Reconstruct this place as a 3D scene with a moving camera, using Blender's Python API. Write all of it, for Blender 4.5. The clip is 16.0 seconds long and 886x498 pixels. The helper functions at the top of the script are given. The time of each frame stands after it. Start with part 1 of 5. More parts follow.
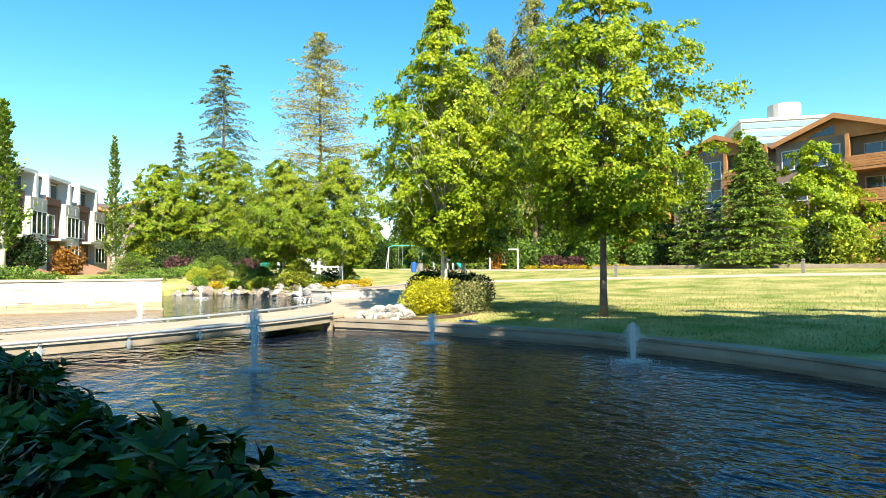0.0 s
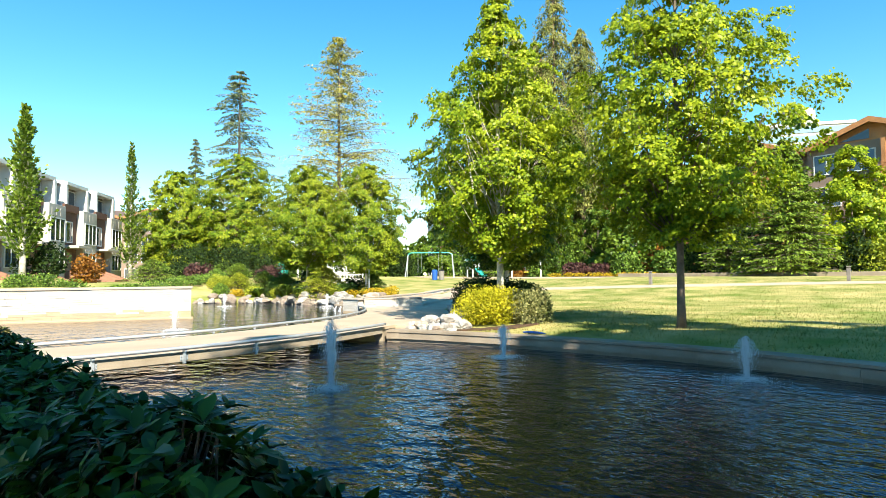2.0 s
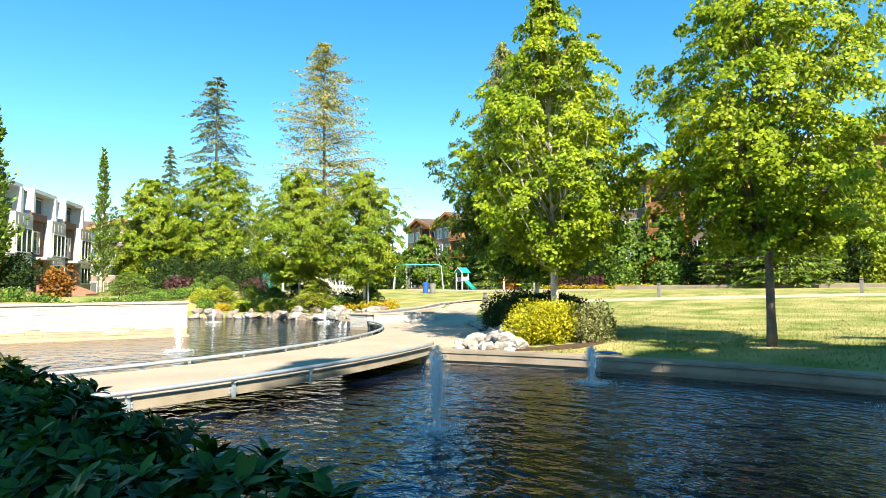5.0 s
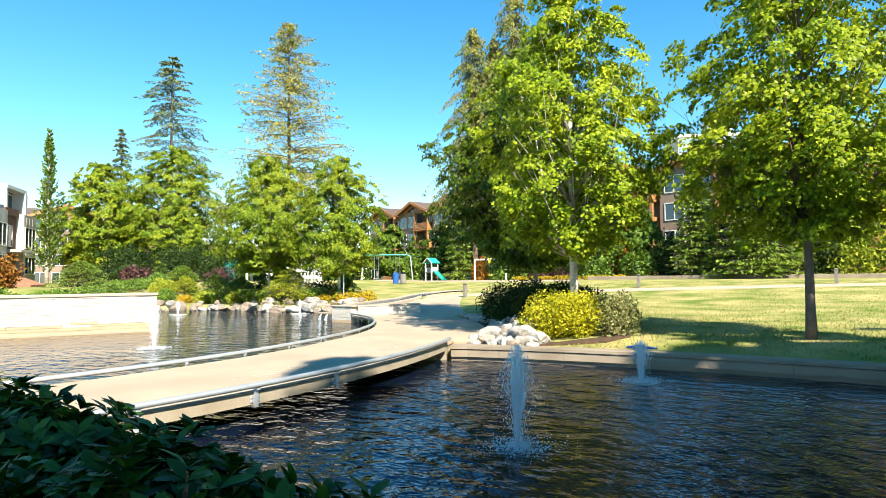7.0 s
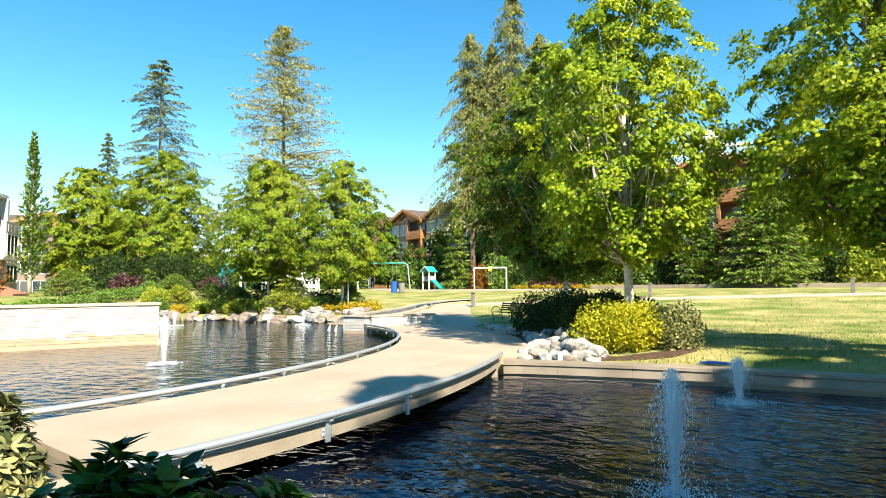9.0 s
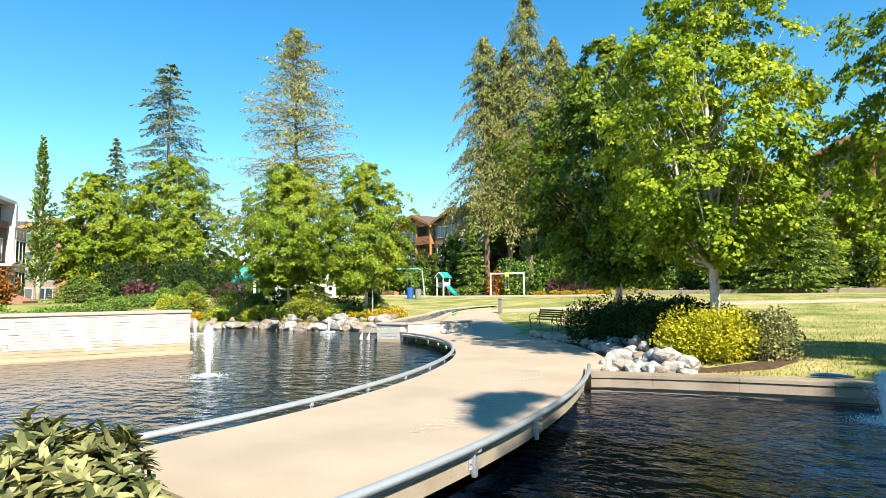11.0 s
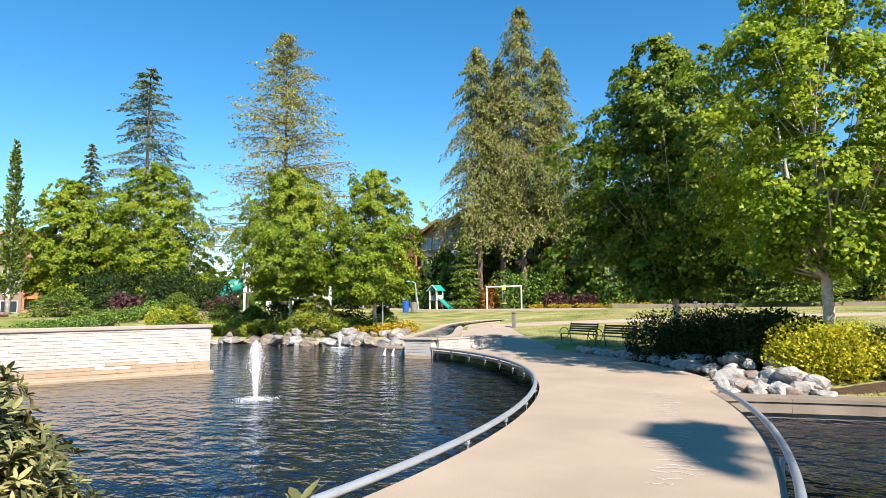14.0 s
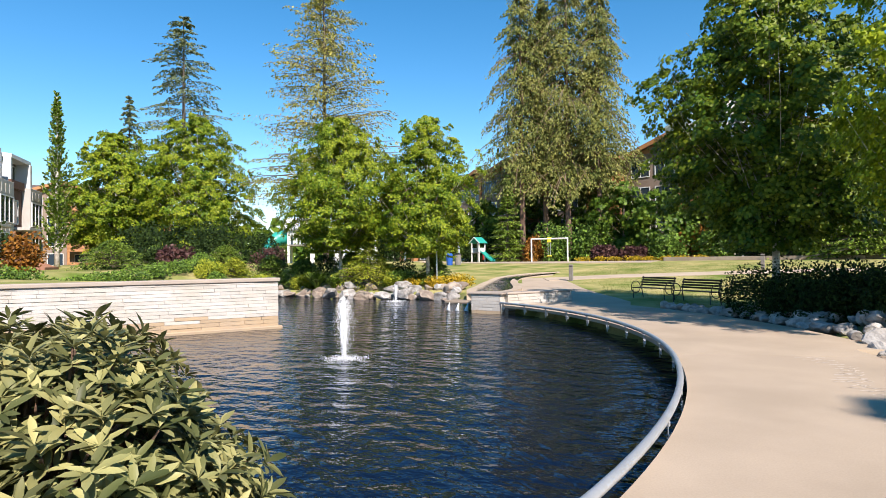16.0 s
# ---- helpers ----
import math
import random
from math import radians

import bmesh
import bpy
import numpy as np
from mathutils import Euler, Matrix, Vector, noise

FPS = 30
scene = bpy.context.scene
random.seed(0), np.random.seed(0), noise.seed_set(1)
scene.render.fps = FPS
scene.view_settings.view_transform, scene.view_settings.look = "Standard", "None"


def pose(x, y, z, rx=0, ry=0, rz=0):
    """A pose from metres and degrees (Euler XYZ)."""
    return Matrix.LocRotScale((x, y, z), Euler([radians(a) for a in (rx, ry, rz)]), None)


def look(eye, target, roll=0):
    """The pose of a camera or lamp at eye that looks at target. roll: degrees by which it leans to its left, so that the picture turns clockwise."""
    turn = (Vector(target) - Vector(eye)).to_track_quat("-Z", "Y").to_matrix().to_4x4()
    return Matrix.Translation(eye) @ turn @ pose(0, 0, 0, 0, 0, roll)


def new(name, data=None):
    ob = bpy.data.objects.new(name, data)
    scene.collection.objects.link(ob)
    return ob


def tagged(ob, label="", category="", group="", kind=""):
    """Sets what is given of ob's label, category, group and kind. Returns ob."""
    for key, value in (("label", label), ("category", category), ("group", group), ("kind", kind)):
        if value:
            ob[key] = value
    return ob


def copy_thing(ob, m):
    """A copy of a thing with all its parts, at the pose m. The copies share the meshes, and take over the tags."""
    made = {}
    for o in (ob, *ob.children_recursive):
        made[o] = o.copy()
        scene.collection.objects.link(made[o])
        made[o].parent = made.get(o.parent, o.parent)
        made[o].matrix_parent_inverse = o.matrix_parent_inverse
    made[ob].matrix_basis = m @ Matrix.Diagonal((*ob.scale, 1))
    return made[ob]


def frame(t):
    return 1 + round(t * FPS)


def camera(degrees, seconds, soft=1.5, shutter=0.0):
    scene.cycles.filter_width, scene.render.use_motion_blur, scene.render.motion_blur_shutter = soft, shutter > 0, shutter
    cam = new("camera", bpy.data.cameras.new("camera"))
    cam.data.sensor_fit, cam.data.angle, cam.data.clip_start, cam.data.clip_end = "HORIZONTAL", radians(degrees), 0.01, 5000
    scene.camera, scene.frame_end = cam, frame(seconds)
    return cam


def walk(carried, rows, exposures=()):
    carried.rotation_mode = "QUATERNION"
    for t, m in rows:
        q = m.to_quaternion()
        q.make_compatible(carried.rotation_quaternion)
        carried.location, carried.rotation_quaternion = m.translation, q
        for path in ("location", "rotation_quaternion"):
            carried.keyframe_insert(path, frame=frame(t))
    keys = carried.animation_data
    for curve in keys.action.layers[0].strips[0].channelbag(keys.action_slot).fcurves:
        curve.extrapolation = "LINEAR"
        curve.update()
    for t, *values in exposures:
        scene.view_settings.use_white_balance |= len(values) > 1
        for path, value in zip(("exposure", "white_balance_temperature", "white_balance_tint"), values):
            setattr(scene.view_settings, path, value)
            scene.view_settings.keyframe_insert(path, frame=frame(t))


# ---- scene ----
cam = camera(73.3, 16.0, soft=0.85)
METRES, EYE, TILT, LEAN, TURN = 16.0, 1.65, -0.35, 0.0, 41.3
ROWS = [
    (0.0, 0.0, 0.0, 0.0, 0.02, 2.2, 0.44),
    (0.5, -0.0248, 0.0179, -0.0013, 0.81, 1.81, 0.42),
    (1.0, -0.0488, 0.0357, -0.0007, 0.88, 2.44, 0.46),
    (1.5, -0.0733, 0.0519, 0.0008, 0.18, 2.83, 0.45),
    (2.0, -0.0984, 0.0705, 0.0013, 0.66, 2.93, 0.43),
    (2.5, -0.1255, 0.0876, 0.0019, -0.4, 2.91, 0.44),
    (3.0, -0.1481, 0.1087, 0.0024, 0.13, 3.4, 0.46),
    (3.5, -0.1722, 0.1297, 0.0028, 0.32, 3.85, 0.48),
    (4.0, -0.1965, 0.1502, 0.0042, -0.09, 4.01, 0.5),
    (6.5, -0.311, 0.2601, 0.0054, -5.77, 3.42, 0.62),
    (7.0, -0.3332, 0.2845, 0.0051, -6.57, 3.18, 0.62),
    (7.5, -0.3553, 0.3076, 0.0052, -8.26, 3.79, 0.62),
    (8.0, -0.375, 0.3326, 0.0049, -7.92, 4.49, 0.63),
    (8.5, -0.3951, 0.3576, 0.0053, -6.98, 4.05, 0.65),
    (9.0, -0.4151, 0.381, 0.0059, -8.06, 4.03, 0.6),
    (9.5, -0.4365, 0.4042, 0.0055, -6.9, 4.26, 0.64),
    (12.0, -0.5559, 0.501, 0.0078, -8.88, 5.39, 0.65),
    (12.5, -0.5802, 0.5203, 0.0077, -8.42, 6.85, 0.6),
    (13.0, -0.6043, 0.5395, 0.0072, -8.35, 5.94, 0.64),
    (13.5, -0.626, 0.5617, 0.0081, -8.42, 7.02, 0.7),
    (14.0, -0.6467, 0.5843, 0.0076, -10.96, 5.9, 0.73),
    (14.5, -0.6647, 0.6076, 0.0054, -10.5, 4.19, 0.76),
    (15.0, -0.6841, 0.6312, 0.0058, -9.21, 3.42, 0.79),
    (15.5, -0.705, 0.654, 0.0075, -9.84, 1.71, 0.75),
    (16.0, -0.7276, 0.6787, 0.0098, -8.32, 1.39, 0.71),
]
walk(cam, [(t, pose(0, 0, EYE, TILT, LEAN, TURN) @ pose(METRES * x, METRES * y, METRES * z, 90 + pitch, roll, yaw)) for t, x, y, z, yaw, pitch, roll in ROWS],
     exposures=[(0.0, 1.38, 6750, 8), (9.0, 1.32, 6800, 9), (12.5, 1.03, 6380, 14), (14.5, 0.84, 6350, 19), (16.0, 0.74, 6400, 20)])

# ---- daylight ----
SUN_TO = Vector((0.84, -0.54, 0.88)).normalized()
world = bpy.data.worlds.new("world")
scene.world = world
world.use_nodes = True
wn = world.node_tree.nodes
sky = wn.new("ShaderNodeTexSky")
sky.sky_type = "NISHITA"
sky.sun_disc = False
sky.sun_elevation = math.asin(SUN_TO.z)
sky.sun_rotation = math.atan2(SUN_TO.x, SUN_TO.y)
sky.air_density, sky.dust_density, sky.ozone_density = 0.9, 0.0, 1.0
deep = wn.new("ShaderNodeHueSaturation")
deep.inputs["Hue"].default_value, deep.inputs["Saturation"].default_value = 0.488, 1.4
world.node_tree.links.new(sky.outputs[0], deep.inputs["Color"])
world.node_tree.links.new(deep.outputs[0], wn["Background"].inputs[0])
wn["Background"].inputs[1].default_value = 0.113
sun = new("sun", bpy.data.lights.new("sun", "SUN"))
sun.data.energy, sun.data.angle, sun.data.color = 5.2, radians(0.53), (1.0, 0.925, 0.78)
sun.matrix_world = look(SUN_TO * 60, (0, 0, 0))

# ---- materials ----
RNG = np.random.default_rng(7)


def mat(name, colour, rough=0.7, metal=0.0, vary=0.25, scale=6.0, fine=60.0, bump=0.15, second=None, island=0.0, spec=0.5, big=None):
    """Noise-varied surface: colour drifts to second at the coarse scale, fine grain and relief on top."""
    m = bpy.data.materials.new(name)
    m.use_nodes = True
    n, l = m.node_tree.nodes, m.node_tree.links
    b = n["Principled BSDF"]
    b.inputs["Roughness"].default_value, b.inputs["Metallic"].default_value = rough, metal
    b.inputs["Specular IOR Level"].default_value = spec
    co = n.new("ShaderNodeTexCoord")
    n1, n2 = n.new("ShaderNodeTexNoise"), n.new("ShaderNodeTexNoise")
    n1.inputs["Scale"].default_value, n1.inputs["Detail"].default_value = scale, 5
    n2.inputs["Scale"].default_value, n2.inputs["Detail"].default_value = fine, 4
    for q in (n1, n2):
        l.new(co.outputs["Object"], q.inputs["Vector"])
    ramp = n.new("ShaderNodeValToRGB")
    ramp.color_ramp.elements[0].position, ramp.color_ramp.elements[1].position = 0.32, 0.68
    c2 = second or [max(0.0, c * (1 - vary)) for c in colour]
    ramp.color_ramp.elements[0].color, ramp.color_ramp.elements[1].color = (*colour, 1), (*c2, 1)
    l.new(n1.outputs[0], ramp.inputs[0])
    hs = n.new("ShaderNodeHueSaturation")
    l.new(ramp.outputs[0], hs.inputs["Color"])
    mr = n.new("ShaderNodeMapRange")
    mr.inputs["To Min"].default_value, mr.inputs["To Max"].default_value = 1 - vary, 1 + vary
    l.new(n2.outputs[0], mr.inputs[0])
    val = mr.outputs[0]
    info = n.new("ShaderNodeObjectInfo")
    mo = n.new("ShaderNodeMapRange")
    mo.inputs["To Min"].default_value, mo.inputs["To Max"].default_value = 1 - vary * 0.5, 1 + vary * 0.5
    l.new(info.outputs["Random"], mo.inputs[0])
    mm = n.new("ShaderNodeMath")
    mm.operation = "MULTIPLY"
    l.new(val, mm.inputs[0]), l.new(mo.outputs[0], mm.inputs[1])
    val = mm.outputs[0]
    if island:
        g = n.new("ShaderNodeNewGeometry")
        mi = n.new("ShaderNodeMapRange")
        mi.inputs["To Min"].default_value, mi.inputs["To Max"].default_value = 1 - island, 1 + island
        l.new(g.outputs["Random Per Island"], mi.inputs[0])
        m2 = n.new("ShaderNodeMath")
        m2.operation = "MULTIPLY"
        l.new(val, m2.inputs[0]), l.new(mi.outputs[0], m2.inputs[1])
        val = m2.outputs[0]
    l.new(val, hs.inputs["Value"])
    l.new(hs.outputs[0], b.inputs["Base Color"])
    if bump:
        bp = n.new("ShaderNodeBump")
        bp.inputs["Strength"].default_value, bp.inputs["Distance"].default_value = bump, 0.02
        l.new(n2.outputs[0], bp.inputs["Height"])
        l.new(bp.outputs[0], b.inputs["Normal"])
    return m


def leaf_mat(name, colour, second, island=0.4, glow=0.25, rough=0.45, scale=0.5):
    """Leaf: gloss on top, light shining through, hue drifting over the crown and from leaf to leaf."""
    m = bpy.data.materials.new(name)
    m.use_nodes = True
    n, l = m.node_tree.nodes, m.node_tree.links
    b = n["Principled BSDF"]
    out = n["Material Output"]
    b.inputs["Roughness"].default_value = rough
    b.inputs["Specular IOR Level"].default_value = 0.2
    co, n1, g = n.new("ShaderNodeTexCoord"), n.new("ShaderNodeTexNoise"), n.new("ShaderNodeNewGeometry")
    n1.inputs["Scale"].default_value, n1.inputs["Detail"].default_value = scale, 3
    l.new(co.outputs["Object"], n1.inputs["Vector"])
    add = n.new("ShaderNodeMath")
    add.operation = "MULTIPLY_ADD"
    add.inputs[1].default_value, add.inputs[2].default_value = 0.4, -0.2
    l.new(g.outputs["Random Per Island"], add.inputs[0])
    a2 = n.new("ShaderNodeMath")
    l.new(add.outputs[0], a2.inputs[0]), l.new(n1.outputs[0], a2.inputs[1])
    ramp = n.new("ShaderNodeValToRGB")
    ramp.color_ramp.elements[0].position, ramp.color_ramp.elements[1].position = 0.25, 0.75
    ramp.color_ramp.elements[0].color, ramp.color_ramp.elements[1].color = (*colour, 1), (*second, 1)
    l.new(a2.outputs[0], ramp.inputs[0])
    hs, mi = n.new("ShaderNodeHueSaturation"), n.new("ShaderNodeMapRange")
    mi.inputs["To Min"].default_value, mi.inputs["To Max"].default_value = 1 - island, 1 + island
    l.new(g.outputs["Random Per Island"], mi.inputs[0])
    l.new(mi.outputs[0], hs.inputs["Value"])
    l.new(ramp.outputs[0], hs.inputs["Color"])
    l.new(hs.outputs[0], b.inputs["Base Color"])
    tr, mx = n.new("ShaderNodeBsdfTranslucent"), n.new("ShaderNodeMixShader")
    l.new(hs.outputs[0], tr.inputs[0])
    mx.inputs[0].default_value = glow
    l.new(b.outputs[0], mx.inputs[1]), l.new(tr.outputs[0], mx.inputs[2])
    l.new(mx.outputs[0], out.inputs[0])
    return m


def water_mat():
    m = bpy.data.materials.new("pond_water")
    m.use_nodes = True
    n, l = m.node_tree.nodes, m.node_tree.links
    b = n["Principled BSDF"]
    # blue of the reflected sky is mixed into base colour and specular tint
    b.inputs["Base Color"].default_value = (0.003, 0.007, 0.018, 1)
    b.inputs["Specular IOR Level"].default_value = 0.46
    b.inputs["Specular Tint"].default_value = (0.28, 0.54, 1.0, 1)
    b.inputs["Roughness"].default_value, b.inputs["IOR"].default_value = 0.03, 1.33
    co = n.new("ShaderNodeTexCoord")
    mp = n.new("ShaderNodeMapping")
    mp.inputs["Rotation"].default_value = (0, 0, radians(40))
    mp.inputs["Scale"].default_value = (1.0, 1.5, 1.0)
    l.new(co.outputs["Object"], mp.inputs[0])
    a, c = n.new("ShaderNodeTexNoise"), n.new("ShaderNodeTexNoise")
    a.inputs["Scale"].default_value, a.inputs["Detail"].default_value = 2.3, 3
    c.inputs["Scale"].default_value, c.inputs["Detail"].default_value = 0.6, 2
    l.new(mp.outputs[0], a.inputs["Vector"]), l.new(mp.outputs[0], c.inputs["Vector"])
    mx = n.new("ShaderNodeMath")
    mx.operation = "MULTIPLY_ADD"
    mx.inputs[1].default_value = 0.6
    l.new(c.outputs[0], mx.inputs[0]), l.new(a.outputs[0], mx.inputs[2])
    bp = n.new("ShaderNodeBump")
    bp.inputs["Strength"].default_value, bp.inputs["Distance"].default_value = 1.0, 0.085
    l.new(mx.outputs[0], bp.inputs["Height"])
    l.new(bp.outputs[0], b.inputs["Normal"])
    return m


def glass_mat(name, tint):
    m = bpy.data.materials.new(name)
    m.use_nodes = True
    b = m.node_tree.nodes["Principled BSDF"]
    b.inputs["Base Color"].default_value = (*tint, 1)
    b.inputs["Roughness"].default_value, b.inputs["Specular IOR Level"].default_value = 0.04, 0.9
    return m


GRASS = mat("lawn_grass", (0.12, 0.17, 0.03), 0.9, vary=0.3, scale=0.55, fine=25, bump=0.6, second=(0.40, 0.335, 0.145), spec=0.1)
BLADE = leaf_mat("grass_blade", (0.115, 0.17, 0.026), (0.35, 0.31, 0.115), 0.2, 0.3, 0.7, 0.55)
CONCRETE = mat("pale_concrete", (0.448, 0.357, 0.262), 0.85, vary=0.13, scale=0.8, fine=60, bump=0.12, second=(0.371, 0.294, 0.213))
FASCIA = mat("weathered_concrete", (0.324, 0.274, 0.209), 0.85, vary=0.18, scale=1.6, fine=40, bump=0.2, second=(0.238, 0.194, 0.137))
KERB = mat("kerb_stone", (0.300, 0.247, 0.188), 0.85, vary=0.18, scale=1.3, fine=45, bump=0.25, second=(0.210, 0.165, 0.120))
STONE = mat("white_wall_stone", (0.486, 0.464, 0.433), 0.8, vary=0.22, scale=1.6, fine=30, bump=0.3, second=(0.441, 0.403, 0.350))
STONE_LOW = mat("stained_stone", (0.406, 0.301, 0.189), 0.8, vary=0.15, scale=2.0, fine=40, bump=0.25, second=(0.350, 0.266, 0.182))
COPING = mat("coping_stone", (0.385, 0.322, 0.266), 0.8, vary=0.15, scale=2, fine=50, bump=0.2)
ROCK = mat("boulder_rock", (0.425, 0.408, 0.383), 0.85, vary=0.4, scale=3.2, fine=22, bump=0.9, second=(0.170, 0.153, 0.136))
ROCK_TAN = mat("tan_boulder_rock", (0.345, 0.285, 0.225), 0.85, vary=0.35, scale=2.4, fine=22, bump=0.9, second=(0.180, 0.135, 0.105))
SOIL = mat("bark_mulch", (0.112, 0.059, 0.032), 0.95, vary=0.4, scale=6, fine=50, bump=0.9, second=(0.056, 0.035, 0.021))
STEEL = mat("galvanised_steel", (0.52, 0.55, 0.58), 0.45, 0.6, vary=0.12, scale=3, fine=30, bump=0.05)
BLACK = mat("black_metal", (0.01, 0.01, 0.01), 0.45, 0.0, vary=0.2, bump=0.05)
BARK_PALE = mat("pale_bark", (0.66, 0.61, 0.54), 0.9, vary=0.3, scale=5, fine=30, bump=0.6, second=(0.322, 0.280, 0.231))
BARK = mat("grey_brown_bark", (0.19, 0.15, 0.12), 0.9, vary=0.3, scale=5, fine=30, bump=0.8, second=(0.11, 0.085, 0.07))
BARK_RED = mat("reddish_bark", (0.225, 0.143, 0.098), 0.9, vary=0.3, scale=3, fine=20, bump=0.8, second=(0.143, 0.090, 0.068))
MAPLE = leaf_mat("maple_leaf", (0.15, 0.255, 0.012), (0.37, 0.42, 0.022), 0.25, 0.4, 0.42, 0.4)
# maple leaf darkened: the shade on the third maple is in this colour
MAPLE_SHADED = leaf_mat("shaded_maple_leaf", (0.045, 0.105, 0.007), (0.175, 0.215, 0.014), 0.25, 0.24)
MAPLE_DARK = leaf_mat("dark_maple_leaf", (0.045, 0.105, 0.010), (0.12, 0.18, 0.018), 0.25, 0.25)
LINDEN = leaf_mat("linden_leaf", (0.095, 0.19, 0.010), (0.30, 0.335, 0.02), 0.25, 0.34, scale=0.3)
LARCH = leaf_mat("larch_needle", (0.24, 0.245, 0.055), (0.42, 0.36, 0.07), 0.25, 0.3, scale=0.25)
FIR = leaf_mat("fir_needle", (0.11, 0.155, 0.075), (0.22, 0.245, 0.11), 0.25, 0.25, scale=0.3)
CEDAR = leaf_mat("cedar_needle", (0.12, 0.155, 0.036), (0.27, 0.26, 0.066), 0.25, 0.25, scale=0.3)
CONE = leaf_mat("young_conifer_needle", (0.085, 0.155, 0.018), (0.22, 0.30, 0.04), 0.3, 0.25)
JUNIPER = leaf_mat("juniper_needle", (0.075, 0.15, 0.024), (0.23, 0.31, 0.042), 0.3, 0.2)
GOLD = leaf_mat("golden_leaf", (0.32, 0.33, 0.015), (0.58, 0.53, 0.035), 0.25, 0.35)
VARIEG = leaf_mat("cream_edged_leaf", (0.098, 0.126, 0.028), (0.336, 0.322, 0.140))
RHODO = leaf_mat("rhododendron_leaf", (0.085, 0.108, 0.036), (0.29, 0.27, 0.11), 0.5, 0.15, 0.45, 1.6)
LAUREL = leaf_mat("dark_laurel_leaf", (0.014, 0.052, 0.005), (0.042, 0.105, 0.010), 0.35, 0.15, 0.45, 1.2)
SHRUB = leaf_mat("shrub_leaf", (0.048, 0.104, 0.018), (0.168, 0.264, 0.036), 0.45, 0.15)
# dark shrub leaf, darkened further to hold the deep shade under tree crowns
SHADED_SHRUB = leaf_mat("shaded_dark_shrub_leaf", (0.010, 0.026, 0.005), (0.034, 0.062, 0.011), 0.35, 0.2, 0.75)
PURPLE = leaf_mat("purple_leaf", (0.05, 0.02, 0.025), (0.12, 0.06, 0.05))
ORANGE = leaf_mat("orange_leaf", (0.196, 0.070, 0.014), (0.294, 0.140, 0.021))
FLOWER = leaf_mat("yellow_flower", (0.315, 0.252, 0.014), (0.490, 0.315, 0.021))
LIME = leaf_mat("lime_shrub_leaf", (0.17, 0.24, 0.020), (0.41, 0.42, 0.042), 0.3, 0.25)
WHITE = mat("white_paint", (0.680, 0.671, 0.646), 0.6, vary=0.06, scale=1, fine=20, bump=0.05)
CREAM = mat("cream_panel", (0.435, 0.413, 0.375), 0.7, vary=0.08, scale=1, fine=20, bump=0.05)
BROWNBRICK = mat("brown_brick", (0.150, 0.075, 0.053), 0.85, vary=0.2, scale=3, fine=18, bump=0.3)
STEPBRICK = mat("salmon_brick", (0.294, 0.147, 0.098), 0.85, vary=0.2, scale=3, fine=18, bump=0.3)
DARKROOF = mat("dark_roof", (0.07, 0.07, 0.08), 0.8, vary=0.2, scale=1, fine=12, bump=0.3)
WOOD = mat("orange_stained_cedar", (0.422, 0.197, 0.075), 0.65, vary=0.2, scale=1.2, fine=14, bump=0.15, second=(0.340, 0.143, 0.051))
SIDING = mat("grey_brown_siding", (0.238, 0.175, 0.133), 0.8, vary=0.15, scale=0.8, fine=10, bump=0.2)
SHINGLE = mat("brown_shingle", (0.12, 0.08, 0.065), 0.85, vary=0.25, scale=1, fine=10, bump=0.4)
GLASS = glass_mat("window_glass", (0.03, 0.045, 0.06))
TOWERGLASS = glass_mat("tower_glass", (0.22, 0.32, 0.40))
TEAL = mat("teal_plastic", (0.02, 0.33, 0.27), 0.4, vary=0.08, scale=2, fine=20, bump=0.02)
BLUE = mat("blue_plastic", (0.02, 0.10, 0.42), 0.4, vary=0.08, bump=0.02)
YELLOW = mat("yellow_plastic", (0.75, 0.6, 0.04), 0.4, vary=0.08, bump=0.02)
RED = mat("red_plastic", (0.5, 0.04, 0.03), 0.4, vary=0.08, bump=0.02)
TIMBER = mat("weathered_timber", (0.22, 0.20, 0.18), 0.85, vary=0.25, scale=4, fine=30, bump=0.3)
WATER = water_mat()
FROTH = mat("white_water", (0.85, 0.88, 0.9), 0.25, vary=0.1, scale=8, fine=60, bump=0.2)


# ---- mesh helpers ----
def np_mesh(name, verts, faces):
    verts, faces = np.asarray(verts, dtype=np.float32), np.asarray(faces, dtype=np.int32)
    me = bpy.data.meshes.new(name)
    me.vertices.add(len(verts))
    me.vertices.foreach_set("co", verts.ravel())
    me.loops.add(faces.size)
    me.loops.foreach_set("vertex_index", faces.ravel())
    me.polygons.add(len(faces))
    me.polygons.foreach_set("loop_start", np.arange(len(faces), dtype=np.int32) * faces.shape[1])
    me.update(calc_edges=True)
    return me


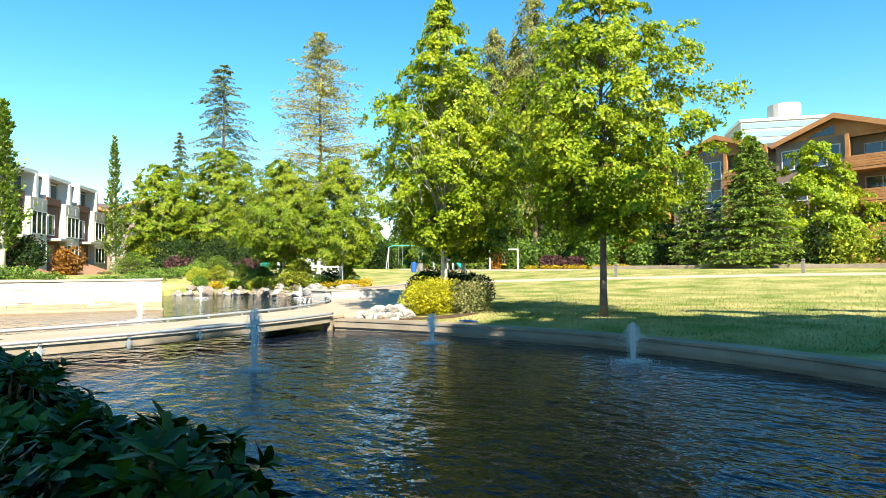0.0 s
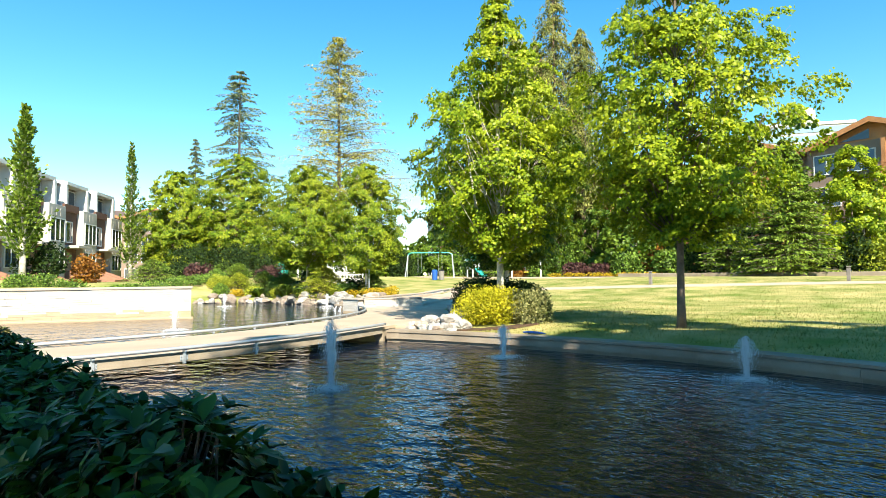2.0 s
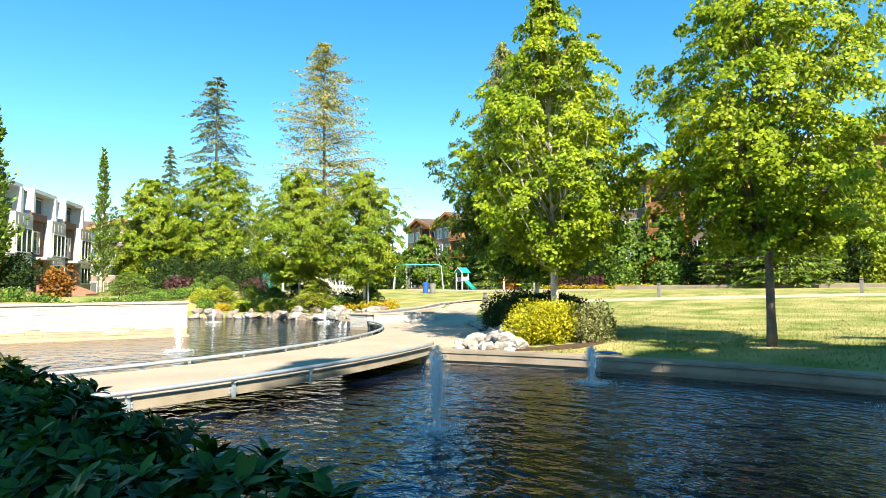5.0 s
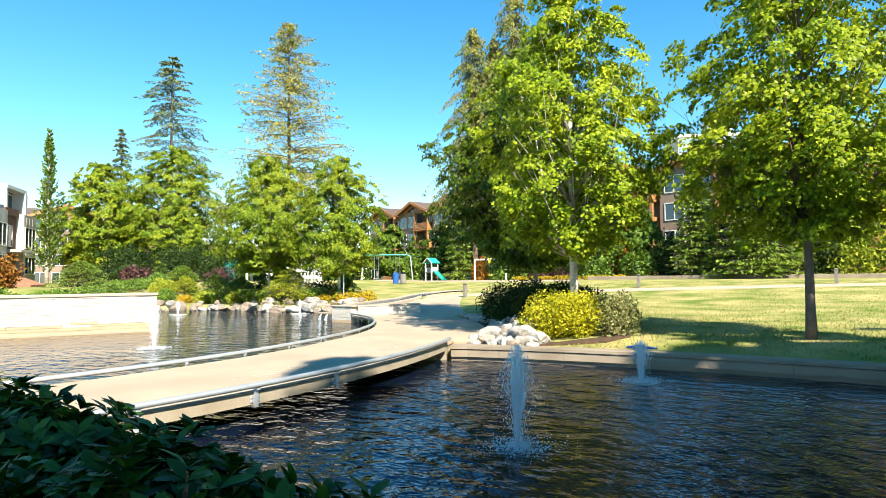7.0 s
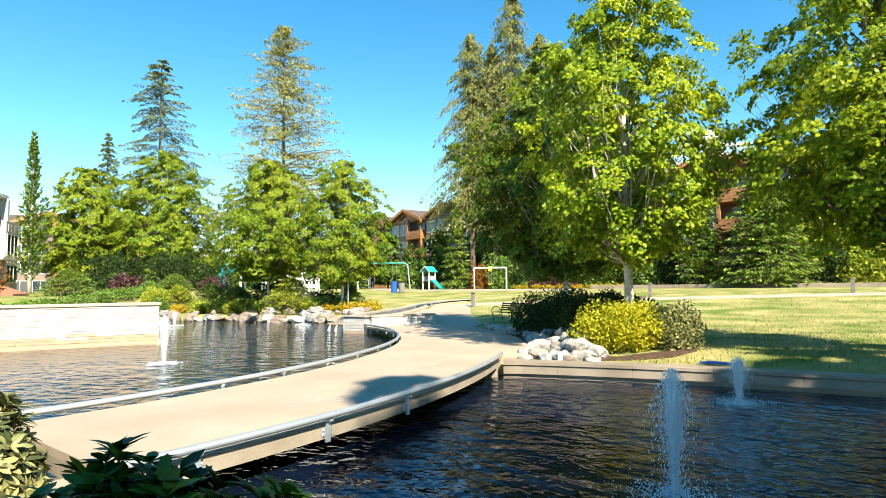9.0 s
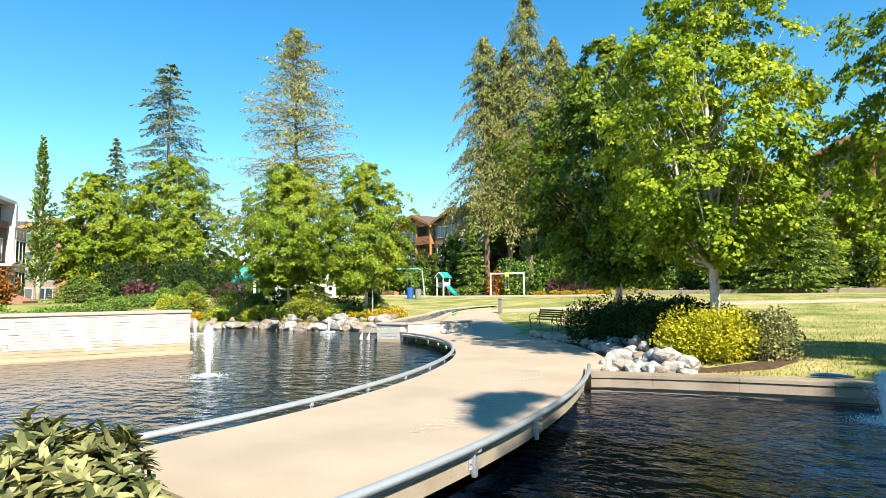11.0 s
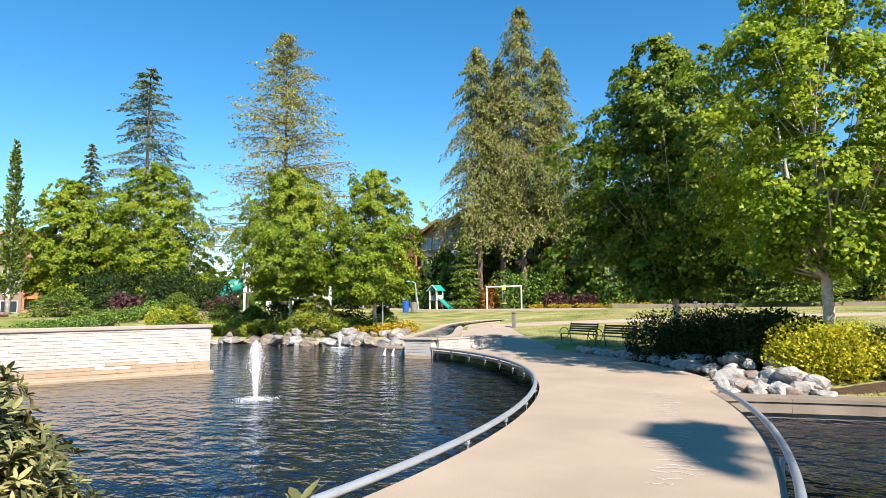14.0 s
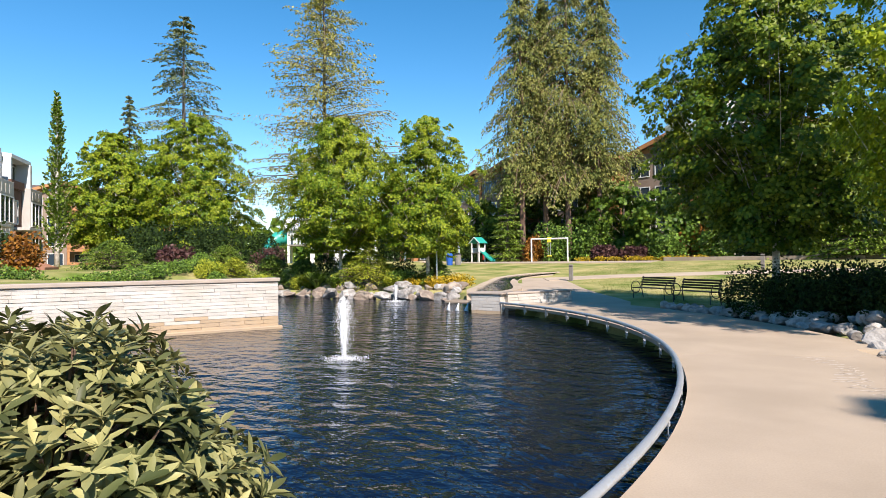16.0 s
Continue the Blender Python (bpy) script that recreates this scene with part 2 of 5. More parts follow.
class Geo:
    """Collects vertices and faces of one part."""

    def __init__(self):
        self.v, self.f = [], []

    def add(self, verts, faces):
        k = len(self.v)
        self.v += [tuple(p) for p in verts]
        self.f += [tuple(i + k for i in q) for q in faces]
        return self

    def box(self, x0, x1, y0, y1, z0, z1, b=0.0, m=None):
        """A box, its edges chamfered by b."""
        pts, faces = [], []
        b = min(b, (x1 - x0) * 0.3, (y1 - y0) * 0.3, (z1 - z0) * 0.3)
        if b <= 0:
            pts = [(x, y, z) for z in (z0, z1) for y in (y0, y1) for x in (x0, x1)]
            faces = [(0, 2, 3, 1), (4, 5, 7, 6), (0, 1, 5, 4), (2, 6, 7, 3), (0, 4, 6, 2), (1, 3, 7, 5)]
        else:
            idx = {}
            for sx in (0, 1):
                for sy in (0, 1):
                    for sz in (0, 1):
                        c = (x1 if sx else x0, y1 if sy else y0, z1 if sz else z0)
                        d = (-b if sx else b, -b if sy else b, -b if sz else b)
                        for a in range(3):
                            idx[sx, sy, sz, a] = len(pts)
                            pts.append(tuple(c[i] + (0 if i == a else d[i]) for i in range(3)))
            for a in range(3):
                u, w = [i for i in range(3) if i != a]
                for s in (0, 1):
                    q = []
                    for su, sw in ((0, 0), (1, 0), (1, 1), (0, 1)):
                        k = [0, 0, 0]
                        k[a], k[u], k[w] = s, su, sw
                        q.append(idx[k[0], k[1], k[2], a])
                    faces.append(tuple(q if (s == 1) == (a != 1) else q[::-1]))
                for su in (0, 1):
                    for sw in (0, 1):
                        k0, k1 = [0, 0, 0], [0, 0, 0]
                        k0[u] = k1[u] = su
                        k0[w] = k1[w] = sw
                        k1[a] = 1
                        faces.append((idx[(*k0, u)], idx[(*k0, w)], idx[(*k1, w)], idx[(*k1, u)]))
            for sx in (0, 1):
                for sy in (0, 1):
                    for sz in (0, 1):
                        faces.append((idx[sx, sy, sz, 0], idx[sx, sy, sz, 1], idx[sx, sy, sz, 2]))
        if m is not None:
            pts = [m @ Vector(p) for p in pts]
        return self.add(pts, faces)

    def tube(self, path, radii, sides=6, closed=False):
        path = [Vector(p) for p in path]
        if isinstance(radii, (int, float)):
            radii = [radii] * len(path)
        verts, faces, n = [], [], len(path)
        for i, p in enumerate(path):
            a, c = path[(i - 1) % n if closed else max(i - 1, 0)], path[(i + 1) % n if closed else min(i + 1, n - 1)]
            d = (c - a).normalized()
            s = d.cross(Vector((0, 0, 1)) if abs(d.z) < 0.9 else Vector((1, 0, 0))).normalized()
            u = s.cross(d)
            for k in range(sides):
                w = 2 * math.pi * k / sides
                verts.append(p + (s * math.cos(w) + u * math.sin(w)) * radii[i])
        for i in range(n if closed else n - 1):
            for k in range(sides):
                j, k2 = (i + 1) % n, (k + 1) % sides
                faces.append((i * sides + k, i * sides + k2, j * sides + k2, j * sides + k))
        if not closed:
            faces += [tuple(range(sides))[::-1], tuple((n - 1) * sides + k for k in range(sides))]
        return self.add(verts, faces)

    def prism(self, poly, z0, z1):
        """An upright prism over a counter-clockwise outline."""
        n = len(poly)
        verts = [(x, y, z0) for x, y in poly] + [(x, y, z1) for x, y in poly]
        faces = [tuple(range(n))[::-1], tuple(range(n, 2 * n))] + [(i, (i + 1) % n, n + (i + 1) % n, n + i) for i in range(n)]
        return self.add(verts, faces)

    def mesh(self, name):
        me = bpy.data.meshes.new(name)
        me.from_pydata([tuple(p) for p in self.v], [], self.f)
        me.update()
        bm = bmesh.new()
        bm.from_mesh(me)
        bmesh.ops.remove_doubles(bm, verts=bm.verts, dist=0.0002)
        bmesh.ops.recalc_face_normals(bm, faces=bm.faces)
        bm.to_mesh(me)
        bm.free()
        return me


def part(name, geo, material, parent=None, label="", smooth=False):
    """Links a Geo or a mesh as one object, under parent if given."""
    me = geo.mesh(name) if isinstance(geo, Geo) else geo
    me.materials.clear()
    me.materials.append(material)
    if smooth:
        me.polygons.foreach_set("use_smooth", [True] * len(me.polygons))
    ob = new(name, me)
    if parent is not None:
        ob.parent = parent
    if label:
        ob["label"] = label
    return ob


def thing(name, label, category, m=None, group="", kind=""):
    ob = new(name)
    ob.matrix_basis = m or Matrix()
    return tagged(ob, label, category, group, kind)


# ---- the plan ----
BC = (-34.35, 5.0)          # centre of the curved footbridge
R_IN, R_OUT, R_LAND = 17.25, 20.27, 20.9
WATER_Z, DECK_Z, RAIL_UP = -0.29, 0.15, 0.09


def ring(r, a):
    return (BC[0] + r * math.cos(a), BC[1] + r * math.sin(a))


A_START = -0.10             # where the footbridge leaves the near bank
A_KERB = math.asin(6.9 / R_OUT)
A_END = 1.075


def deck_z(a):
    """Height of the walk: level on the footbridge, then falling gently to the rill."""
    return DECK_Z - 0.11 * max(0.0, min(1.0, (a - A_KERB) / (A_END - A_KERB)))


POND_1 = [ring(R_OUT, A_START + (A_KERB - A_START) * i / 12) for i in range(13)]


def kerb_point(x):
    """Far edge of the near pond: a flatter curve to the west, a tighter one to the east."""
    r = 14.5 if x > -7.6 else 26.0
    return (x, 13.15 - r + math.sqrt(r * r - (x + 7.6) ** 2))


KERB_X = [-15.55 + 0.75 * i for i in range(28)]
POND_1 += [kerb_point(x) for x in KERB_X[1:]] + [(6.5, 5), (6, 2.4), (0, 1.7), (-12.5, 2.0), (-13.8, 3.0)]
WALL_A, WALL_B = (-30.1, 13.05), (-36.5, 0.0)
POND_2 = [ring(R_IN + 0.45, A_START + (A_END - A_START) * i / 20) for i in range(21)]
POND_2 += [(-26.6, 20.9), (-28.2, 21.2), (-30.0, 24.0), (-31.8, 26.2), (-33.3, 26.0), (-35, 25.3), (-38.8, 25.1), (-41.5, 25.0), (-45, 23.2), (-46.5, 20.5), (-41, 15), (-33, 13.6), (-30.5, 13.2), WALL_B, (-30, 0.8), (-22, 1.6), (-18.2, 3.0)]


def inside(x, y, poly):
    res = np.zeros(np.shape(x), dtype=bool)
    n = len(poly)
    for i in range(n):
        (x0, y0), (x1, y1) = poly[i], poly[(i + 1) % n]
        if y0 != y1:
            res ^= ((y0 > y) != (y1 > y)) & (x < (x1 - x0) * (y - y0) / (y1 - y0) + x0)
    return res


def ease(v):
    v = np.clip(v, 0, 1)
    return v * v * (3 - 2 * v)


def lie(x, y):
    """Height of the ground, without the ponds."""
    x, y = np.asarray(x, dtype=float), np.asarray(y, dtype=float)
    h = 1.45 * ease((y - 21) / 34 + np.clip((-x - 44) / 60, 0, 1))
    left = 1.15 * ease((-x - 31) / 4.5) * ease((15 - y) / 4) + 1.3 * ease((-x - 46) / 6) + 0.32 * ease((y - 24.8) / 4) * ease((-x - 29) / 3)
    lawn = 0.22 * ease((y - 13.4) / 2.0) * ease((x + 16.5) / 2) * (1 - ease((y - 16) / 20))
    return np.maximum(h, np.minimum(left, 1.6)) + lawn


def lz(x, y):
    return float(lie(x, y))


# ---- ground and water ----
def axis(lo, hi, step, far):
    mid = list(np.arange(lo, hi + step / 2, step))
    out, d = [], step
    while (out[-1] if out else mid[-1]) < far:
        d *= 1.35
        out.append((out[-1] if out else mid[-1]) + d)
    back, d = [], step
    while (back[-1] if back else mid[0]) > -far:
        d *= 1.35
        back.append((back[-1] if back else mid[0]) - d)
    return np.array(back[::-1] + mid + out)


gx, gy = axis(-50, 12, 0.3, 1500), axis(-3, 40, 0.3, 1500)
XX, YY = np.meshgrid(gx, gy)
ZZ = lie(XX, YY)
UNDER = [ring(R_IN - 0.2, A_START - 0.005 + (A_KERB - A_START + 0.01) * i / 20) for i in range(21)] + [ring(R_OUT + 0.2, A_KERB - 0.02 + (A_START - A_KERB - 0.01) * i / 20) for i in range(21)]
KERB_STRIP = [(-15.6, 11.6)] + [kerb_point(x) for x in KERB_X[1:]] + [(x, kerb_point(x)[1] + 0.22) for x in KERB_X[:0:-1]] + [(-15.3, 12.55)]
ZZ[inside(XX, YY, KERB_STRIP) | inside(XX, YY, POND_1) | inside(XX, YY, POND_2) | inside(XX, YY, UNDER)] = -0.95
LAND = [ring(R_IN + 0.6, A_KERB - 0.02 + (A_END - A_KERB + 0.02) * i / 12) for i in range(13)] + [ring(R_LAND + 0.1, A_END + (A_KERB - 0.02 - A_END) * i / 12) for i in range(13)]
ZZ[inside(XX, YY, LAND) & (ZZ > -0.5)] = -0.08
ZZ[(YY < 1.9) & (XX > -45) & (XX < 16) & (ZZ > -0.5)] -= 0.06
verts = np.stack([XX, YY, ZZ], -1).reshape(-1, 3)
I = np.arange(len(gx) * len(gy)).reshape(len(gy), len(gx))
faces = np.stack([I[:-1, :-1], I[:-1, 1:], I[1:, 1:], I[1:, :-1]], -1).reshape(-1, 4)
tagged(part("ground", np_mesh("ground", verts, faces), GRASS, smooth=True), "mown park lawn with dry straw-coloured patches", "lawn", kind="structure")
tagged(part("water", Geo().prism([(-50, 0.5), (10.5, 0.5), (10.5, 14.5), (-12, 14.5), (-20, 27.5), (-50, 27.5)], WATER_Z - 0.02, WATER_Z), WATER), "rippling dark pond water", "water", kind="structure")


def strip(name, pts, width, material, label, lift=0.03, thick=0.2):
    """A path of that width along pts, following the ground."""
    out = []
    for i in range(len(pts) - 1):
        (x0, y0), (x1, y1) = pts[i], pts[i + 1]
        k = max(1, int(math.hypot(x1 - x0, y1 - y0) / 1.2))
        out += [(x0 + (x1 - x0) * j / k, y0 + (y1 - y0) * j / k) for j in range(k)]
    out.append(pts[-1])
    g, verts, faces = Geo(), [], []
    for i, (x, y) in enumerate(out):
        a, c = out[max(i - 1, 0)], out[min(i + 1, len(out) - 1)]
        dx, dy = c[0] - a[0], c[1] - a[1]
        d = math.hypot(dx, dy)
        nx, ny = -dy / d * width / 2, dx / d * width / 2
        for s in (1, -1):
            px, py = x + nx * s, y + ny * s
            z = lz(px, py) + lift
            verts += [(px, py, z), (px, py, z - thick)]
    for i in range(len(out) - 1):
        k = 4 * i
        faces += [(k, k + 2, k + 6, k + 4), (k, k + 4, k + 5, k + 1), (k + 2, k + 3, k + 7, k + 6)]
    k = 4 * (len(out) - 1)
    faces += [(0, 1, 3, 2), (k, k + 2, k + 3, k + 1)]
    g.add(verts, faces)
    return tagged(part(name, g, material), label, "path", kind="structure")


def arc_band(r0, r1, a0, a1, z0, z1, n, g=None):
    g = g or Geo()
    for i in range(n):
        b0, b1 = a0 + (a1 - a0) * i / n, a0 + (a1 - a0) * (i + 1) / n
        q = [ring(r0, b0), ring(r1, b0), ring(r1, b1), ring(r0, b1)]
        h = [deck_z(b0), deck_z(b0), deck_z(b1), deck_z(b1)]
        k = [(x, y, z + d) for z in (z0, z1) for (x, y), d in zip(q, h)]
        f = [(3, 2, 1, 0), (4, 5, 6, 7), (1, 2, 6, 5), (3, 0, 4, 7)]
        if i == 0:
            f.append((0, 1, 5, 4))
        if i == n - 1:
            f.append((2, 3, 7, 6))
        g.add(k, f)
    return g


# ---- footbridge, paths, kerb, wall ----
bridge = thing("footbridge", "low curved concrete footbridge with grey pipe rails over the pond", "bridge")
part("deck", arc_band(R_IN, R_OUT, A_START, A_KERB, -0.085, 0.0, 26), CONCRETE, bridge, "smooth tan concrete deck")
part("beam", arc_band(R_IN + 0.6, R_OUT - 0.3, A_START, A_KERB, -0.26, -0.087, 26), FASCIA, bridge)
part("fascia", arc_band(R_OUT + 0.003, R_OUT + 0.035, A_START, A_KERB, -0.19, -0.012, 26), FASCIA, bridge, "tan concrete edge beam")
for r, a1, off in ((R_OUT, A_KERB, 0.115), (R_IN, A_END, -0.075)):
    n = 44
    arc = [A_START + (a1 - A_START) * i / n for i in range(n + 1)]
    part("rail", Geo().tube([(*ring(r + off, a), deck_z(a) + RAIL_UP) for a in arc], 0.040, 10), STEEL, bridge, "grey galvanised pipe rail", True)
    count = int((a1 - A_START) * r / 1.66)
    s = 1 if off > 0 else -1
    for i in range(count + 1):
        a = (0.018 - 0.083 * 4 + 0.083 * i) if s > 0 else a1 - 0.012 - i * 1.42 / r
        if a < A_START or a > a1:
            continue
        m = Matrix.Translation((*ring(r, a), deck_z(a))) @ Matrix.Rotation(a, 4, "Z")
        part("post", Geo().box(0.036 * s - (0.02 if s < 0 else 0), 0.056 * s + (0.02 if s > 0 else 0), -0.034, 0.034, -0.23, RAIL_UP - 0.05, 0.004, m).box(min(0.04 * s, (abs(off) + 0.01) * s), max(0.04 * s, (abs(off) + 0.01) * s), -0.03, 0.03, RAIL_UP - 0.075, RAIL_UP - 0.03, 0.004, m), STEEL, bridge, "flat steel bracket bolted to the slab")
        plate = part("plate", Geo().box(min(0.036 * s, 0.044 * s), max(0.036 * s, 0.044 * s), -0.085, 0.085, -0.165, -0.06, 0.003, m), STEEL, bridge)
        for dy in (-0.062, 0.062):
            for dz in (-0.14, -0.085):
                part("bolt", Geo().tube([m @ Vector((0.042 * s, dy, dz)), m @ Vector((0.062 * s, dy, dz))], 0.012, 6), STEEL, plate)

tagged(part("path_landing", arc_band(R_IN, R_LAND, A_KERB + 0.045, A_END, -0.085, 0.0, 20, arc_band(R_IN, R_OUT + 0.03, A_KERB + 0.0006, A_KERB + 0.045, -0.085, 0.0, 2)), CONCRETE), "tan concrete walk curving round the pond", "path", kind="structure")
tagged(part("path_bank", Geo().prism([(-40, -3.4), (14, -3.4), (14, 0.25), (-13.95, 0.25), (-14.1, 3.1), (-14.95, 3.1), (-14.9, 0.25), (-40, 0.25)], -0.3, 0.008), CONCRETE), "tan concrete walk along the near bank", "path", kind="structure")
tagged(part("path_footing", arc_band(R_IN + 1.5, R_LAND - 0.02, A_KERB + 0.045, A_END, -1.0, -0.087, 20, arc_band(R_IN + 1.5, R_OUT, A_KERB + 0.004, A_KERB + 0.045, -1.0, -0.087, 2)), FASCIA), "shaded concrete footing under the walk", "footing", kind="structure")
PATH_1 = [ring(19.9, 0.97), (-23.6, 23.3), (-24.6, 24.8), (-25.9, 26.5), (-27.7, 29.2), (-29.8, 32.7), (-31.0, 35.2)]
strip("path_north", PATH_1, 2.6, CONCRETE, "tan concrete walk leading to the playground", 0.008)
strip("path_east", [(-30.3, 34.0), (-27, 36.2), (-20, 39.2), (-8, 43.2), (8, 47), (40, 52)], 2.0, CONCRETE, "narrow concrete walk across the lawn", 0.03)
strip("path_play", [(-52, 52.5), (-44, 52), (-36, 51), (-28, 51.5)], 4.5, CONCRETE, "pale sand edge of the playground", 0.03)

kerb = thing("pond_kerb", "stepped tan stone kerb round the pond", "kerb", kind="structure")
kerb_pts = [(-15.15, 11.95)] + [kerb_point(x) for x in KERB_X[1:]]


def offset_pts(pts, d):
    out = []
    for i, (x, y) in enumerate(pts):
        a, c = pts[max(i - 1, 0)], pts[min(i + 1, len(pts) - 1)]
        dx, dy = c[0] - a[0], c[1] - a[1]
        k = math.hypot(dx, dy)
        out.append((x - dy / k * d, y + dx / k * d))
    return out


for i in range(0, len(kerb_pts) - 2, 2):
    for name, d0, d1, z0, z1 in (("kerb_base", 0.1, 0.4, -0.8, -0.2), ("kerb_wall", 0.03, 0.5, -0.197, -0.022), ("coping", 0.0, 0.56, -0.006, 0.055)):
        f0, f1 = offset_pts(kerb_pts, d0)[i:i + 3], offset_pts(kerb_pts, d1)[i:i + 3]
        g = Geo()
        f0, f1 = list(f0), list(f1)
        for q in (f0, f1):
            (ax, ay), (bx, by) = q[1], q[2]
            q[2] = (bx + (ax - bx) * 0.006, by + (ay - by) * 0.006)
        g.prism(f0 + f1[::-1], z0, z1)
        part(name, g, KERB, kerb)

wall = thing("wall_pond", "white stone retaining wall standing in the pond", "wall", kind="structure")
wa, wb = Vector((*WALL_A, 0)), Vector((*WALL_B, 0))
wl = (wb - wa).length
WM = Matrix.Translation(wa) @ Matrix.Rotation(math.atan2(wb.y - wa.y, wb.x - wa.x), 4, "Z")
part("core", Geo().box(0.03, wl, -0.5, -0.03, -0.9, 1.13, 0.0, WM), STONE, wall)
part("coping", Geo().box(-0.05, wl, -0.55, 0.05, 1.135, 1.25, 0.02, WM), COPING, wall, "tan flat coping stone")
rr = random.Random(4)
lay, z = 0, -0.6
while z < 1.1:
    h = 0.0985 if z > -0.1 else 0.118
    x = -rr.random() * 0.6
    while x < wl:
        w = rr.uniform(0.5, 1.1)
        x0, x1 = max(0.0, x), min(wl, x + w)
        if x1 - x0 > 0.06:
            dep = rr.uniform(-0.014, 0.012)
            part("stone", Geo().box(x0 + 0.003, x1 - 0.003, -0.032, 0.0 + dep, z + 0.0028, min(z + h, 1.13) - 0.0028, 0.005, WM), STONE if z > 0.03 + rr.uniform(-0.1, 0.1) else STONE_LOW, wall)
        x += w
    z += h
part("ledge", Geo().box(-0.1, wl, -0.02, 0.12, -0.8, -0.2, 0.03, WM), STONE_LOW, wall, "stained stone ledge at the waterline")

# weir block and rill at the pond's head
weir = thing("weir_block", "pale stone block where the rill spills into the pond", "weir")
part("block", Geo().box(-27.36, -26.12, 20.09, 21.0, -0.8, 0.42, 0.02), STONE, weir)
part("cap", Geo().box(-27.46, -26.02, 20.0, 21.06, 0.424, 0.5, 0.02), COPING, weir)
part("spout", Geo().box(-29.0, -27.42, 20.7, 21.5, -0.02, 0.1, 0.03), KERB, weir, "dark overhanging spill stone")
for k in range(3):
    part("spill", Geo().tube([(-28.7 + k * 0.42, 20.66, 0.02), (-28.7 + k * 0.42, 20.58, -0.1), (-28.72 + k * 0.42, 20.55, WATER_Z + 0.01)], [0.02, 0.04, 0.10], 7), FROTH, weir, "white falling water", True)
# low coursed wall closing the walk's end, and the raised landing behind it
va, vb = Vector((-26.2, 20.45, 0)), Vector((-24.87, 23.45, 0))
vl = (vb - va).length
VM = Matrix.Translation(va) @ Matrix.Rotation(math.atan2(vb.y - va.y, vb.x - va.x), 4, "Z")
part("low_wall", Geo().box(0.02, vl, -0.25, 0.12, -0.4, 0.42, 0.01, VM), STONE, weir)
part("cap", Geo().box(-0.05, vl + 0.04, -0.32, 0.14, 0.424, 0.5, 0.02, VM), COPING, weir)
for row in range(6):
    z0 = -0.3 + 0.12 * row
    for base, length, edge in ((Matrix.Translation((-27.36, 20.09, 0)), 1.24, 0.0), (VM @ Matrix.Translation((0, -0.25, 0)), vl, 0.0)):
        x = -rr.random() * 0.4
        while x < length:
            w = rr.uniform(0.35, 0.75)
            x0, x1 = max(edge, x), min(length, x + w)
            if x1 - x0 > 0.05:
                part("stone", Geo().box(x0 + 0.003, x1 - 0.003, -0.03 - rr.uniform(0, 0.012), 0.01, z0 + 0.004, z0 + 0.116, 0.005, base), STONE_LOW if row == 0 else STONE, weir)
            x += w
plaza = Geo()
pv, pf = [], []
for j in range(9):
    v = j / 8
    for i in range(7):
        u = i / 6
        x = (1 - v) * (-26.95 + 2.1 * u) + v * (-30.8 + 2.4 * u)
        y = (1 - v) * (20.95 + 2.65 * u) + v * (31.2 + 0.6 * u)
        low = lz(x, y) + 0.045
        pv.append((x, y, low + max(0.0, 0.42 - low) * (1 - ease(u)) * (1 - ease(v))))
for j in range(8):
    for i in range(6):
        k = 7 * j + i
        pf.append((k, k + 1, k + 8, k + 7))
plaza.add(pv, [tuple(int(q) for q in f) for f in pf])
tagged(part("path_plaza", plaza, CONCRETE), "pale concrete landing rising beside the rill", "path", kind="structure")


def rill_rim(pts, side):
    """A low wall along pts, its thickness to one side, its top following the ground."""
    g = Geo()
    other = offset_pts(pts, side)
    for i in range(len(pts) - 1):
        p = [pts[i], pts[i + 1], other[i + 1], other[i]]
        zz = [max(0.42, lz(*pts[j]) + 0.06) for j in (i, i + 1, i + 1, i)]
        g.add([(x, y, -0.6) for x, y in p] + [(x, y, z) for (x, y), z in zip(p, zz)], [(0, 1, 2, 3), (4, 5, 6, 7), (0, 1, 5, 4), (1, 2, 6, 5), (2, 3, 7, 6), (3, 0, 4, 7)])
    return g


def smooth_line(pts, n=6):
    out = []
    for i in range(len(pts) - 1):
        p = [Vector(pts[max(0, min(len(pts) - 1, k))]) for k in (i - 1, i, i + 1, i + 2)]
        for j in range(n):
            u = j / n
            q = 0.5 * (2 * p[1] + (p[2] - p[0]) * u + (2 * p[0] - 5 * p[1] + 4 * p[2] - p[3]) * u * u + (3 * p[1] - p[0] - 3 * p[2] + p[3]) * u ** 3)
            out.append((q.x, q.y))
    return out + [tuple(pts[-1])]


RILL_IN = smooth_line([(-26.75, 21.1), (-27.05, 23.0), (-27.6, 25.0), (-29.3, 28.4), (-31.1, 31.8), (-31.9, 33.9), (-31.8, 35.6), (-31.0, 36.9)])
RILL_OUT = smooth_line([(-28.3, 21.3), (-29.5, 23.4), (-30.5, 25.8), (-31.9, 28.8), (-33.4, 32.4), (-34.0, 35.2), (-33.2, 37.6), (-31.5, 39.0)])
rill = thing("rill_channel", "curved pale concrete walls of a dark water rill", "channel")
part("rim", rill_rim(RILL_IN, 0.42), CONCRETE, rill)
part("rim", rill_rim(RILL_OUT, -0.42), CONCRETE, rill)
bedg = Geo()
m_ = min(len(RILL_IN), len(RILL_OUT))
